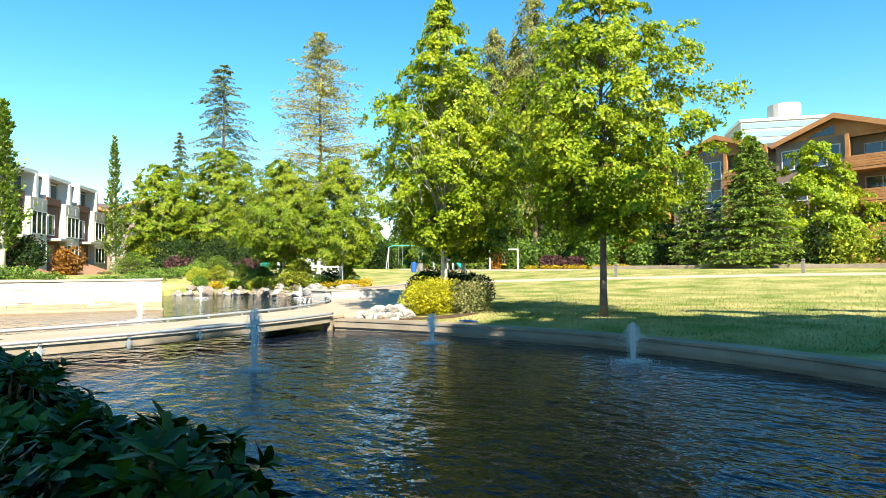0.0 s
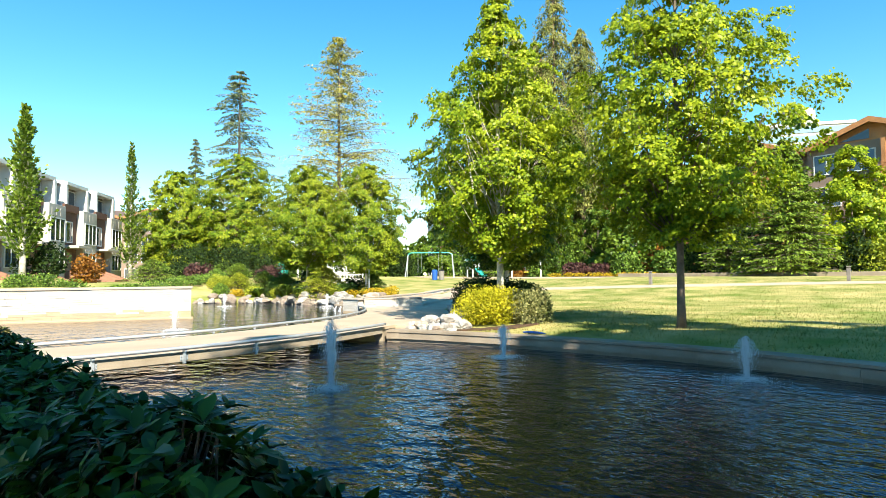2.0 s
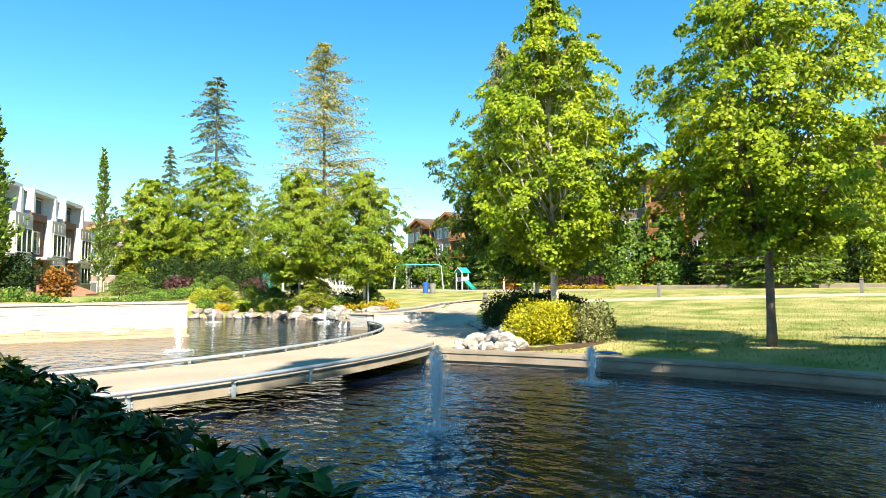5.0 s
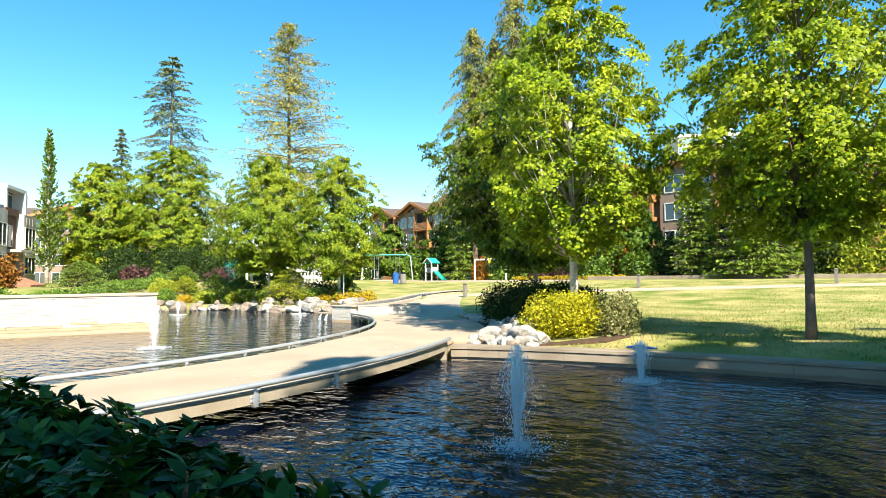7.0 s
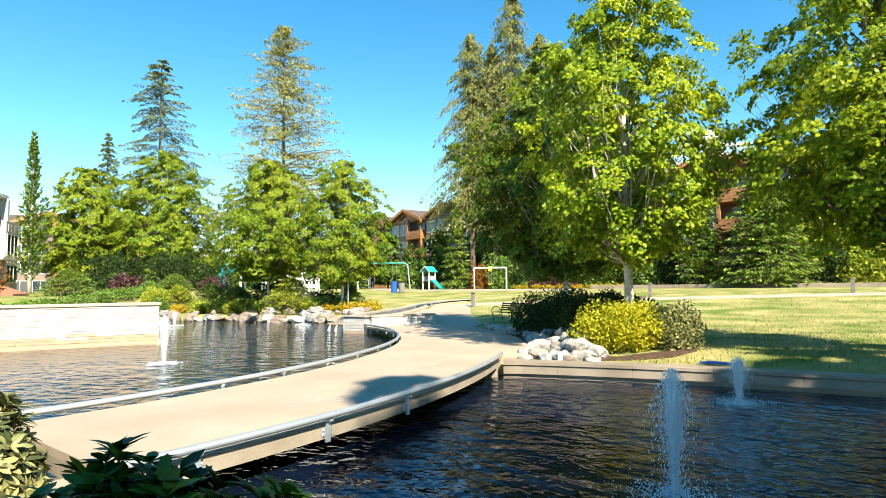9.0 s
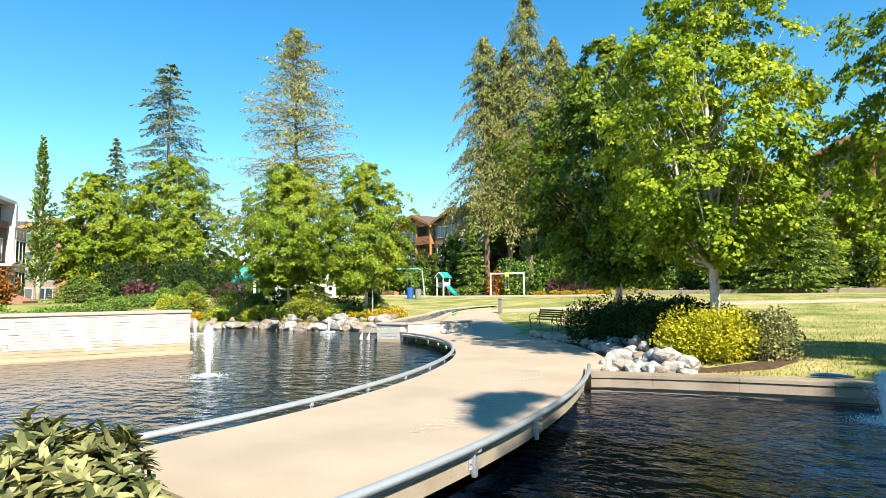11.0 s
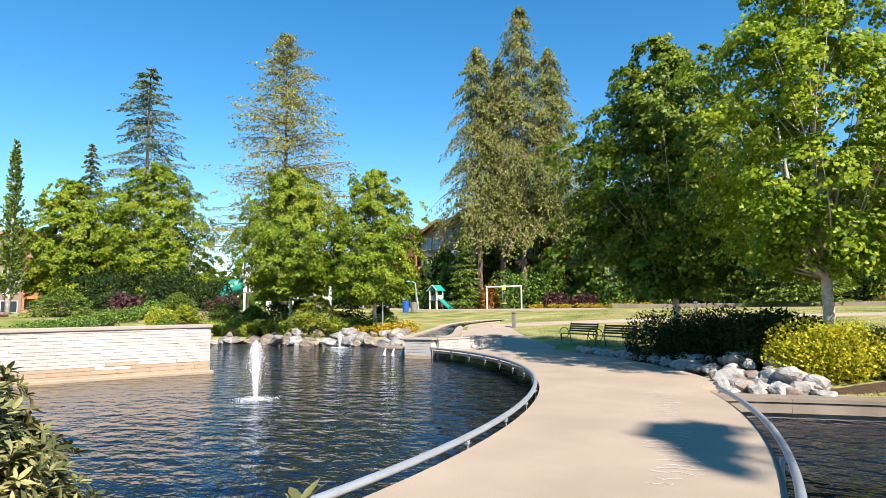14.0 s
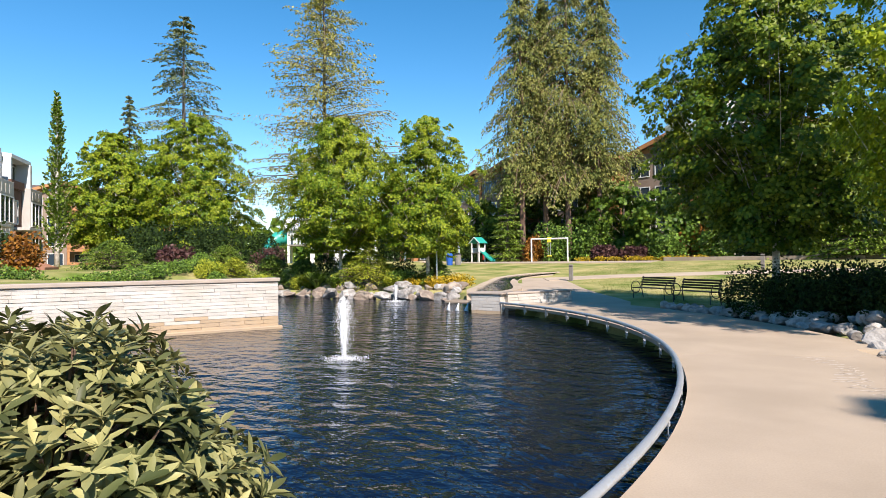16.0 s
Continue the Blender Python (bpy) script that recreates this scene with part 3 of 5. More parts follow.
for i in range(m_ - 1):
    a, b, c, d = RILL_IN[i], RILL_IN[i + 1], RILL_OUT[i + 1], RILL_OUT[i]
    z = [max(0.36, lz(*q) + 0.012, lz(*w_) + 0.012) for q, w_ in ((a, d), (b, c))]
    bedg.add([(*a, z[0]), (*b, z[1]), (*c, z[1]), (*d, z[0])], [(0, 1, 2, 3)])
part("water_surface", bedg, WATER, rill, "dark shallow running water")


# ---- plants ----
def diamonds(c, d, s, length, width, fold=0.12):
    """Leaves: two triangles each, along d, with side s, centred at c."""
    n = np.cross(d, s)
    L, W = np.asarray(length).reshape(-1, 1) / 2, np.asarray(width).reshape(-1, 1) / 2
    v = np.stack([c - d * L, c + s * W + n * W * fold * 2, c + d * L, c - s * W + n * W * fold * 2], 1)
    k = np.arange(len(c))[:, None] * 4
    f = np.concatenate([k + [0, 1, 2], k + [0, 2, 3]], 0)
    return v.reshape(-1, 3), f


def unit(v):
    return v / np.maximum(np.linalg.norm(v, axis=-1, keepdims=True), 1e-9)


def scatter_leaves(c, rng, size, aspect=1.0, up=0.5, out=None):
    n = len(c)
    d = unit(rng.normal(size=(n, 3)) + (0 if out is None else out))
    nn = unit(rng.normal(size=(n, 3)) * 0.75 + np.array([0.6, -0.42, up]))
    s = unit(np.cross(d, nn))
    L = size * rng.uniform(0.7, 1.3, n)
    return diamonds(c, d, s, L, L * aspect)


def limb_path(p0, p1, rng, sag=0.15):
    p0, p1 = Vector(p0), Vector(p1)
    L = (p1 - p0).length
    mid = (p0 + p1) / 2 + Vector((rng.normal() * L * 0.06, rng.normal() * L * 0.06, -L * sag + rng.normal() * L * 0.04))
    return [p0 * (1 - t) ** 2 + mid * 2 * t * (1 - t) + p1 * t * t for t in (0, 0.25, 0.5, 0.75, 1)]


def leafy_tree(name, x, y, height, clear, radius, leaf, bark, label, seed, size=0.16, clumps=170, per=130, trunk=0.11, peak=0.35, clump_r=0.55, top=0.12, z=None, sag=0.1, group="", limbs=0, full=0.75, open_=0.0, rise=1.0, fork=False):
    """Broadleaf tree: a tapered trunk, rising limbs, flat drooping sprays of leaves set along them, gaps between the sprays."""
    rng = np.random.default_rng(seed)
    z = lz(x, y) if z is None else z
    t = thing(name, label, "tree", pose(x, y, z), group)
    lean = rng.normal(size=2) * 0.012
    spine = [(lean[0] * h * math.sin(h * 0.7), lean[1] * h, h - 0.15 if h == 0 else h) for h in np.linspace(0, height * 0.95, 14)]
    rad = [trunk * (1.25 if i == 0 else 1) * (1 - i / 14.5) ** 0.9 for i in range(14)]
    part("trunk", Geo().tube(spine, rad, 9), bark, t, "", True)
    if fork:
        for s in (-1, 1):
            e = Vector((0.70, 0.72, 0)) * s
            part("fork_limb", Geo().tube([(0, 0, clear * 0.86), tuple(e * 0.42 + Vector((0, 0, clear * 0.86 + 0.42))), tuple(e * 0.75 + Vector((0, 0, clear + 1.3))), tuple(e * 1.0 + Vector((0, 0, clear + 2.9)))], [trunk * 0.62, trunk * 0.5, trunk * 0.38, trunk * 0.15], 7), bark, t, "", True)
    g = Geo()
    span = height - clear
    p_ = math.log(0.5) / math.log(peak)
    cs, sig, nrm, out = [], [], [], []
    boughs = max(14, clumps // 5)
    for i in range(boughs):
        u = 0.015 + 0.975 * (i + rng.random() * 0.8) / boughs
        prof = max(math.sin(math.pi * u ** p_) ** full, top * (1.2 - u))
        az = i * 2.39996 + rng.normal() * 0.3
        reach = radius * prof * rng.uniform(0.78, 1.12)
        h = min(clear + span * u + rng.normal() * 0.02 * span, height * 0.985)
        h0 = max(clear * 0.88, h - reach * rng.uniform(0.7, 1.2) * rise - 0.35)
        base = Vector((lean[0] * h0 * math.sin(h0 * 0.7), lean[1] * h0, h0))
        tip = Vector((reach * math.cos(az), reach * math.sin(az), h))
        one = i < limbs
        path = limb_path(base, tip, rng, sag)
        gl = (Geo() if one else g).tube(path, [trunk * 0.34 * (1 - h0 / height * 0.6) * q for q in (1, 0.7, 0.45, 0.22, 0.08)], 5)
        if one:
            part("limb", gl, bark, t, "", True)
        L = (tip - base).length
        for k in range(max(3, round(clumps / boughs * (0.45 + prof)))):
            q = 1.04 - (0.72 - 0.3 * open_) * rng.random() ** 1.35
            j = min(int(q * 4), 3)
            p = path[j].lerp(path[j + 1], q * 4 - j)
            w = 0.2 * L * (1.2 - 0.7 * q)
            c = Vector((p.x + rng.normal() * w, p.y + rng.normal() * w, p.z + rng.normal() * w * 0.6))
            cs.append(c)
            sig.append(clump_r * rng.uniform(0.55, 1.1) * (1.1 - 0.35 * q) * (0.6 + 0.4 * prof))
            o = Vector((c.x, c.y, 0.0)).normalized() if c.x or c.y else Vector((1, 0, 0))
            out.append(o)
            nrm.append((Vector((0, 0, 0.85)) + o * (0.25 + 0.35 * q) + Vector(rng.normal(size=3)) * 0.28).normalized())
    tagged(part("branchwork", g, bark, t, "", True), kind="stuff")
    cs, sig, nrm, out = np.array(cs), np.array(sig), np.array(nrm), np.array(out)
    idx = np.repeat(np.arange(len(cs)), per)
    n_, o_ = nrm[idx], out[idx]
    e1 = unit(np.cross(n_, rng.normal(size=n_.shape)))
    r = np.sqrt(rng.random(len(idx))) * 1.5
    c = cs[idx] + e1 * (r * sig[idx])[:, None] + n_ * (rng.normal(size=len(idx)) * 0.26 * sig[idx])[:, None]
    c[:, 2] -= 0.16 * sig[idx] * r * r
    c[:, 2] = np.maximum(c[:, 2], clear * 0.8)
    nn = unit(n_ * 0.65 + o_ * 0.5 + e1 * 0.25 + rng.normal(size=n_.shape) * 0.42)
    d = unit(e1 + o_ * 0.4 + np.array([0, 0, -0.35]) + rng.normal(size=n_.shape) * 0.5)
    s = unit(np.cross(d, nn))
    L = size * rng.uniform(0.7, 1.3, len(c))
    v, f = diamonds(c, np.cross(nn, s), s, L, L * 0.9)
    part("crown", np_mesh("crown", v, f), leaf, t)
    return t


def conifer(name, x, y, height, radius, leaf, bark, label, seed, clear=1.0, whorls=26, per=9, size=0.5, trunk=0.22, droop=0.35, gap=0.0, z=None, power=0.9, sprays=14, aspect=0.42, group="", wide=0.2, lift=0.18, hang=0.25, rag=0.2):
    """Conifer: whorls of drooping boughs, each a flat frond of hanging needle sprays, shorter towards the tip."""
    rng = np.random.default_rng(seed)
    z = lz(x, y) if z is None else z
    t = thing(name, label, "tree", pose(x, y, z), group)
    part("trunk", Geo().tube([(0.03 * math.sin(h), 0, h - (0.2 if h == 0 else 0)) for h in np.linspace(0, height * 0.98, 9)], [trunk * (1 - i / 9) + 0.015 for i in range(9)], 8), bark, t, "", True)
    g, cc, dd = Geo(), [], []
    for w in range(whorls):
        u = (w + rng.random() * 0.8) / whorls
        h = clear + (height - clear) * u
        far = rng.uniform(1 - rag, 1 + rag * 0.6)
        for k in range(per):
            if rng.random() < gap:
                continue
            az = rng.random() * 2 * math.pi
            L = radius * (1 - u) ** power * far * rng.uniform(1 - rag * 1.6, 1.12) + 0.18
            d = np.array([math.cos(az), math.sin(az), 0])
            sd = np.array([-d[1], d[0], 0])
            curve = lambda q: d * (q * L)[:, None] + np.array([0, 0, h]) + np.array([0, 0, 1.0]) * ((lift * q - droop * q ** 2) * L)[:, None]
            if k % 2 == 0:
                pts = curve(np.linspace(0, 0.95, 5))
                g.tube([tuple(p) for p in pts], [(0.016 + 0.006 * L) * (1 - i / 6) for i in range(5)], 4)
            n = max(4, int(sprays * (0.3 + 0.9 * L / radius)))
            s = 0.1 + 0.92 * rng.random(n) ** 0.8
            half = wide * L * np.sin(math.pi * np.clip(s * 0.85 + 0.1, 0, 1))
            side = rng.uniform(-1, 1, n)
            c = curve(s) + sd * (side * half)[:, None]
            c[:, 2] -= rng.random(n) * hang * size * 2 + np.abs(side) * half * 0.25
            cc.append(c + rng.normal(size=c.shape) * size * 0.1)
            dd.append(d + sd * (side * 0.9)[:, None])
    tagged(part("branchwork", g, bark, t), kind="stuff")
    c, d = np.concatenate(cc), np.concatenate(dd)
    dr = unit(d + np.array([0, 0, -droop - hang]) + rng.normal(size=c.shape) * 0.35)
    nn = unit(rng.normal(size=c.shape) * 0.5 + np.array([0, 0, 0.8]) + d * 0.4)
    s = unit(np.cross(dr, nn))
    L = size * rng.uniform(0.6, 1.3, len(c))
    v, f = diamonds(c, dr, s, L, L * aspect)
    part("crown", np_mesh("crown", v, f), leaf, t)
    return t


def shrub(name, x, y, rx, ry, h, leaf, label, seed, size=0.12, n=2600, z=None, lumps=9, aspect=0.6, category="shrub", group="", stems=True, tight=1.0):
    """Rounded shrub: leaves on an uneven shell of lumps, with stems inside."""
    rng = np.random.default_rng(seed)
    z = lz(x, y) if z is None else z
    t = thing(name, label, category, pose(x, y, z), group)
    lc = np.clip(rng.normal(size=(lumps, 3)), -1.3, 1.3) * np.array([0.4, 0.4, 0.17]) * tight + np.array([0, 0, 0.48])
    lr = rng.uniform(0.42, 0.62, lumps)
    k = rng.integers(0, lumps, n)
    c = lc[k] + unit(rng.normal(size=(n, 3))) * (lr[k] * rng.uniform(0.75, 1.05, n))[:, None]
    c[:, 2] = np.abs(c[:, 2])
    c = c * np.array([rx * 0.95, ry * 0.95, h * 0.95])
    c[:, 2] += 0.02
    v, f = scatter_leaves(c, rng, size, aspect, 0.5, unit(c - np.array([0, 0, h * 0.35])) * 0.8)
    part("foliage", np_mesh("foliage", v, f), leaf, t)
    if stems:
        g = Geo()
        for i in range(7):
            p = lc[i % lumps] * np.array([rx, ry, h]) * 0.8
            g.tube(limb_path((p[0] * 0.15, p[1] * 0.15, -0.05), tuple(p), rng, 0.0), [0.03, 0.025, 0.02, 0.015, 0.008], 5)
        tagged(part("branchwork", g, BARK, t), kind="stuff")
    return t


def whorled_bush(name, x, y, rx, ry, h, leaf, label, seed, rosettes=500, length=0.13, z=0.0, blades=9, broad=0.135):
    """Evergreen bush of leaf rosettes: long narrow folded leaves round each shoot tip."""
    rng = np.random.default_rng(seed)
    t = thing(name, label, "shrub", pose(x, y, z))
    d0 = rng.normal(size=(rosettes, 3))
    d0[:, 2] = np.abs(d0[:, 2]) * 0.9 + 0.05
    d0 = unit(d0)
    bump_ = 1 + 0.10 * np.sin(d0[:, 0] * 7 + seed) * np.cos(d0[:, 1] * 6) + rng.normal(size=rosettes) * 0.05
    inner = np.where(rng.random(rosettes) < 0.25, rng.uniform(0.72, 0.9, rosettes), 1.0)
    p = d0 * (np.array([rx, ry, h]) * (bump_ * inner)[:, None])
    p[:, 2] = np.maximum(p[:, 2], 0.06)
    axis_ = unit(d0 * np.array([1 / rx, 1 / ry, 1 / h]) + np.array([0, 0, 0.45]) + rng.normal(size=(rosettes, 3)) * 0.25)
    ref = unit(np.cross(axis_, rng.normal(size=(rosettes, 3))))
    ref2 = np.cross(axis_, ref)
    vs, fs, k0 = [], [], 0
    for b in range(blades):
        w = 2 * math.pi * b / blades * 1.9 + rng.normal(size=rosettes) * 0.25
        rad_ = ref * np.cos(w)[:, None] + ref2 * np.sin(w)[:, None]
        tilt = rng.uniform(0.15, 0.95, rosettes)[:, None]
        d = unit(rad_ + axis_ * tilt)
        s = unit(np.cross(d, axis_))
        n = np.cross(s, d)
        L = (length * rng.uniform(0.7, 1.2, rosettes))[:, None]
        W = L * broad
        q = p + axis_ * (0.02 * rng.random((rosettes, 1)))
        sg = [q, q + d * L * 0.38 + s * W + n * W * 0.35, q + d * L * 0.38, q + d * L * 0.38 - s * W + n * W * 0.35,
              q + d * L * 0.74 + s * W * 0.85 - n * L * 0.03, q + d * L * 0.74 - n * L * 0.06, q + d * L * 0.74 - s * W * 0.85 - n * L * 0.03, q + d * L - n * L * 0.13]
        vs.append(np.stack(sg, 1).reshape(-1, 3))
        k = np.arange(rosettes)[:, None] * 8 + k0
        for tri_ in ((0, 1, 2), (0, 2, 3), (1, 4, 5), (1, 5, 2), (2, 5, 6), (2, 6, 3), (4, 7, 5), (5, 7, 6)):
            fs.append(k + np.array(tri_))
        k0 += rosettes * 8
    part("foliage", np_mesh("foliage", np.concatenate(vs), np.concatenate(fs)), leaf, t, "", True)
    g = Geo()
    for i in range(0, rosettes, 4):
        a = p[i]
        g.tube(limb_path((a[0] * 0.3, a[1] * 0.3, 0.02), tuple(a), rng, -0.05), [0.016, 0.014, 0.011, 0.009, 0.006], 4)
    tagged(part("branchwork", g, BARK_RED, t, "bare reddish-brown stems"), kind="stuff")
    return t


# near bank
for i, (x, y, rx, ry, h) in enumerate(((-2.75, 0.98, 1.4, 0.64, 0.9), (-4.9, 1.03, 1.55, 0.7, 0.95), (-7.2, 1.13, 1.55, 0.76, 0.88), (-9.4, 1.28, 1.4, 0.76, 0.9), (-11.3, 1.48, 1.15, 0.72, 0.9))):
    whorled_bush("laurel_hedge", x, y, rx, ry, h, LAUREL, "dark green glossy evergreen hedge on the shaded bank", 30 + i, 950, 0.135, blades=8, broad=0.19)
whorled_bush("rhododendron", -15.5, 2.2, 1.0, 0.6, 0.72, RHODO, "small olive-green rhododendron beside the footbridge", 41, 620, 0.155, broad=0.16)
whorled_bush("rhododendron", -19.45, 1.8, 1.75, 1.05, 1.34, RHODO, "large olive-green rhododendron with upturned leathery leaves", 42, 2900, 0.118)

# lawn trees
# dark bark on the first maple stands for the shade on its trunk
leafy_tree("maple_tree", -7.9, 16.0, 10.8, 2.65, 2.95, MAPLE, BARK, "tall green maple on the lawn, slender trunk coloured dark for shade", 1, trunk=0.11, clumps=700, per=82, size=0.098, clump_r=0.33, peak=0.38, limbs=30, rise=1.25, full=0.95)
leafy_tree("maple_tree", -13.3, 15.2, 10.8, 2.3, 2.3, MAPLE, BARK_PALE, "tall yellow-green maple with a pale forked trunk", 2, trunk=0.125, clumps=560, per=82, size=0.098, clump_r=0.33, peak=0.31, limbs=30, open_=0.2, rise=1.5, full=0.95, fork=True)
leafy_tree("maple_tree", -17.3, 21.1, 10.6, 2.4, 3.1, MAPLE_SHADED, BARK_PALE, "broad maple shading the walk, its leaf colour darkened for shade", 3, trunk=0.12, clumps=760, per=95, size=0.12, clump_r=0.42, peak=0.42, limbs=30, full=0.6)
# lindens beyond the pond
leafy_tree("linden_tree", -40.3, 26.9, 10.2, 2.6, 3.4, LINDEN, BARK_PALE, "round green linden behind the pond planting", 4, size=0.12, clumps=760, per=72, clump_r=0.4, full=0.6)
leafy_tree("linden_tree", -34.9, 28.2, 9.7, 2.0, 2.8, LINDEN, BARK_PALE, "compact green linden with a thin pale trunk", 5, size=0.115, clumps=640, per=72, clump_r=0.36, full=0.6)
leafy_tree("linden_tree", -77.8, 33.6, 14.0, 1.5, 5.0, LINDEN, BARK_PALE, "broad yellow-green linden before the townhouses", 6, size=0.2, clumps=640, per=75, clump_r=0.58, full=0.6)
leafy_tree("linden_tree", -72.0, 39.2, 15.8, 1.5, 6.2, LINDEN, BARK_PALE, "broad yellow-green linden before the townhouses", 7, size=0.2, clumps=740, per=75, clump_r=0.62, full=0.6)
conifer("larch_tree", -57.75, 43.64, 28.8, 9.6, LARCH, BARK, "tall airy yellowish larch with a single pointed top", 9, clear=5, whorls=70, per=7, size=0.27, droop=0.22, gap=0.12, trunk=0.3, power=0.62, sprays=85, aspect=0.5, wide=0.2, lift=0.30, hang=0.55, rag=0.3)
conifer("fir_tree", -82.6, 44.7, 31, 9.0, FIR, BARK, "tall blue-green fir with drooping boughs", 10, clear=5, whorls=50, per=6, size=0.33, droop=0.22, gap=0.1, trunk=0.4, power=0.62, sprays=100, aspect=0.5, wide=0.17, lift=0.12, hang=0.3, rag=0.25)
conifer("fir_tree", -85.7, 39.6, 20.4, 4.4, FIR, BARK, "smaller dark fir beside the tall one", 11, clear=3, whorls=46, per=6, size=0.34, sprays=44, aspect=0.5)
conifer("poplar_tree", -75.3, 27, 16.0, 1.5, CONE, BARK_PALE, "narrow columnar poplar with a spindly top", 12, clear=1.2, whorls=40, per=8, size=0.3, droop=-0.75, lift=0.9, power=1.0, sprays=20, aspect=0.7, wide=0.22, hang=0.1, rag=0.35)
conifer("poplar_tree", -52.0, 11.2, 12.3, 1.7, CONE, BARK_PALE, "narrow columnar poplar before the townhouses", 13, clear=1.2, whorls=40, per=8, size=0.3, droop=-0.75, lift=0.9, power=0.9, sprays=22, aspect=0.7, wide=0.22, hang=0.1, rag=0.35)
for i, (x, y, h, r) in enumerate(((-44.3, 60.5, 31, 5.8), (-39.7, 62.4, 35.5, 6.2), (-42.6, 63.0, 30, 5.2), (-36.6, 63.5, 30, 5.6))):
    conifer("cedar_tree", x, y, h, r, CEDAR, BARK_RED, "tall cedar with a bare reddish lower trunk", 14 + i, clear=9.0, whorls=60, per=8, size=0.31, droop=0.75, gap=0.1, trunk=0.36, power=0.5, sprays=66, aspect=0.5, wide=0.26, hang=0.8, rag=0.3)
conifer("conifer_tree", -18.6, 56.2, 11.4, 2.6, CONE, BARK, "narrow pointed green conifer at the lawn edge", 20, clear=0.2, whorls=46, per=14, size=0.3, droop=0.2, sprays=24, power=0.75)
conifer("conifer_tree", -13.5, 55, 11.4, 4.3, CONE, BARK, "wide bushy pointed green conifer", 21, clear=0.2, whorls=50, per=18, size=0.32, droop=0.2, sprays=30, power=0.75)
conifer("conifer_tree", -44.6, 57.4, 9.4, 2.1, CONE, BARK, "small pointed green conifer behind the slide", 22, clear=0.2, whorls=32, per=11, size=0.34, droop=0.2, sprays=22)
leafy_tree("linden_tree", -9.6, 59.3, 11.0, 1.2, 4.0, MAPLE, BARK, "green broadleaf tree before the apartments", 23, size=0.24, clumps=220, per=80, clump_r=0.7)
# woods behind the playground and lawn
for i, (x, y, h, r) in enumerate(((-50, 62, 7.5, 3.5), (-33, 60, 8, 3.5), (-29, 59.5, 7, 3.5), (-25, 60, 7.5, 3.2), (-55, 58, 7, 3.5), (-47, 66, 9, 4), (-62, 55, 7, 3.5), (-37, 66, 10, 4), (-42, 67, 10, 4))):
    leafy_tree("broadleaf_tree", x, y, h, 0.8, r, MAPLE_DARK, BARK, "dark green broadleaf tree at the park's edge", 50 + i, size=0.34, clumps=120, per=44, clump_r=0.75)
# unseen trees added at the back of the walker to shade the near bank
for i, (x, y, h, r, cl) in enumerate(((9.5, 3, 19.8, 5.8, 3), (14, 4, 22.6, 5.8, 3), (9.5, 8.5, 13.5, 4.5, 3), (7.5, -4, 17, 5, 3), (2.8, -7.2, 15.5, 4.4, 3), (12, -8, 19, 5.5, 3), (13.5, 11, 16, 5, 3), (8.5, -12, 17, 5, 3), (4.8, -4.4, 20.2, 2.0, 14.2), (7.2, 0.2, 19.4, 3.2, 3))):
    leafy_tree("shade_tree", x, y, h, cl, r, MAPLE_DARK, BARK, "large dark green broadleaf tree, unseen, added to cast shade", 70 + i, size=0.72, clumps=200 if r > 2 else 40, per=28, clump_r=1.1 if r > 2 else 0.7, trunk=0.25, z=0, peak=0.6)


# shrubs
shrub("golden_shrub", -14.1, 15.5, 0.75, 0.7, 1.0, GOLD, "smaller golden-yellow shrub behind the rocks", 103, 0.072, 6000, z=0.12, lumps=14, tight=0.75)
shrub("golden_shrub", -13.35, 14.8, 1.3, 1.0, 1.1, GOLD, "rounded golden-yellow shrub above the kerb", 101, 0.072, 12000, z=0.12, lumps=16, tight=0.75)
shrub("variegated_shrub", -12.3, 15.2, 0.8, 0.8, 1.05, VARIEG, "cream-edged grey-green shrub beside the golden one", 102, 0.075, 8000, z=0.12, lumps=16, tight=0.75)
# evergreens lying in the maple's shadow, which their dark leaf colour carries
for i, (x, y, rx, ry, h) in enumerate(((-14.5, 15.8, 1.0, 0.9, 1.1), (-15.4, 17.3, 1.3, 1.1, 1.3), (-17.1, 18.9, 1.4, 1.2, 1.35), (-13.9, 16.6, 1.0, 0.9, 1.2), (-15.2, 18.8, 1.0, 1.0, 1.2), (-16.2, 17.9, 1.2, 1.0, 1.2))):
    shrub("evergreen_shrub", x, y, rx, ry, h, SHADED_SHRUB, "dense evergreen shrub behind the rocks, coloured dark for the maple's shadow", 110 + i, 0.08, 9000, lumps=14)
bed = [ring(R_LAND + 0.02, 0.385 + 0.045 * i) for i in range(12)] + [(-19.6, 21.2), (-18.2, 20.6), (-16.2, 19.4), (-14.0, 18.2), (-12.6, 16.4), (-11.9, 15.7), (-11.7, 14.9), (-12.1, 14.25), (-13, 13.75)]
bed_geo = Geo()
bed_geo.add([(x, y, lz(x, y) + 0.045) for x, y in bed] + [(x, y, lz(x, y) - 0.1) for x, y in bed], [tuple(range(len(bed)))] + [(i, (i + 1) % len(bed), len(bed) + (i + 1) % len(bed), len(bed) + i) for i in range(len(bed))])
tagged(part("planting_bed", bed_geo, SOIL), "reddish-brown bark mulch under the shrubs", "bed", kind="structure")

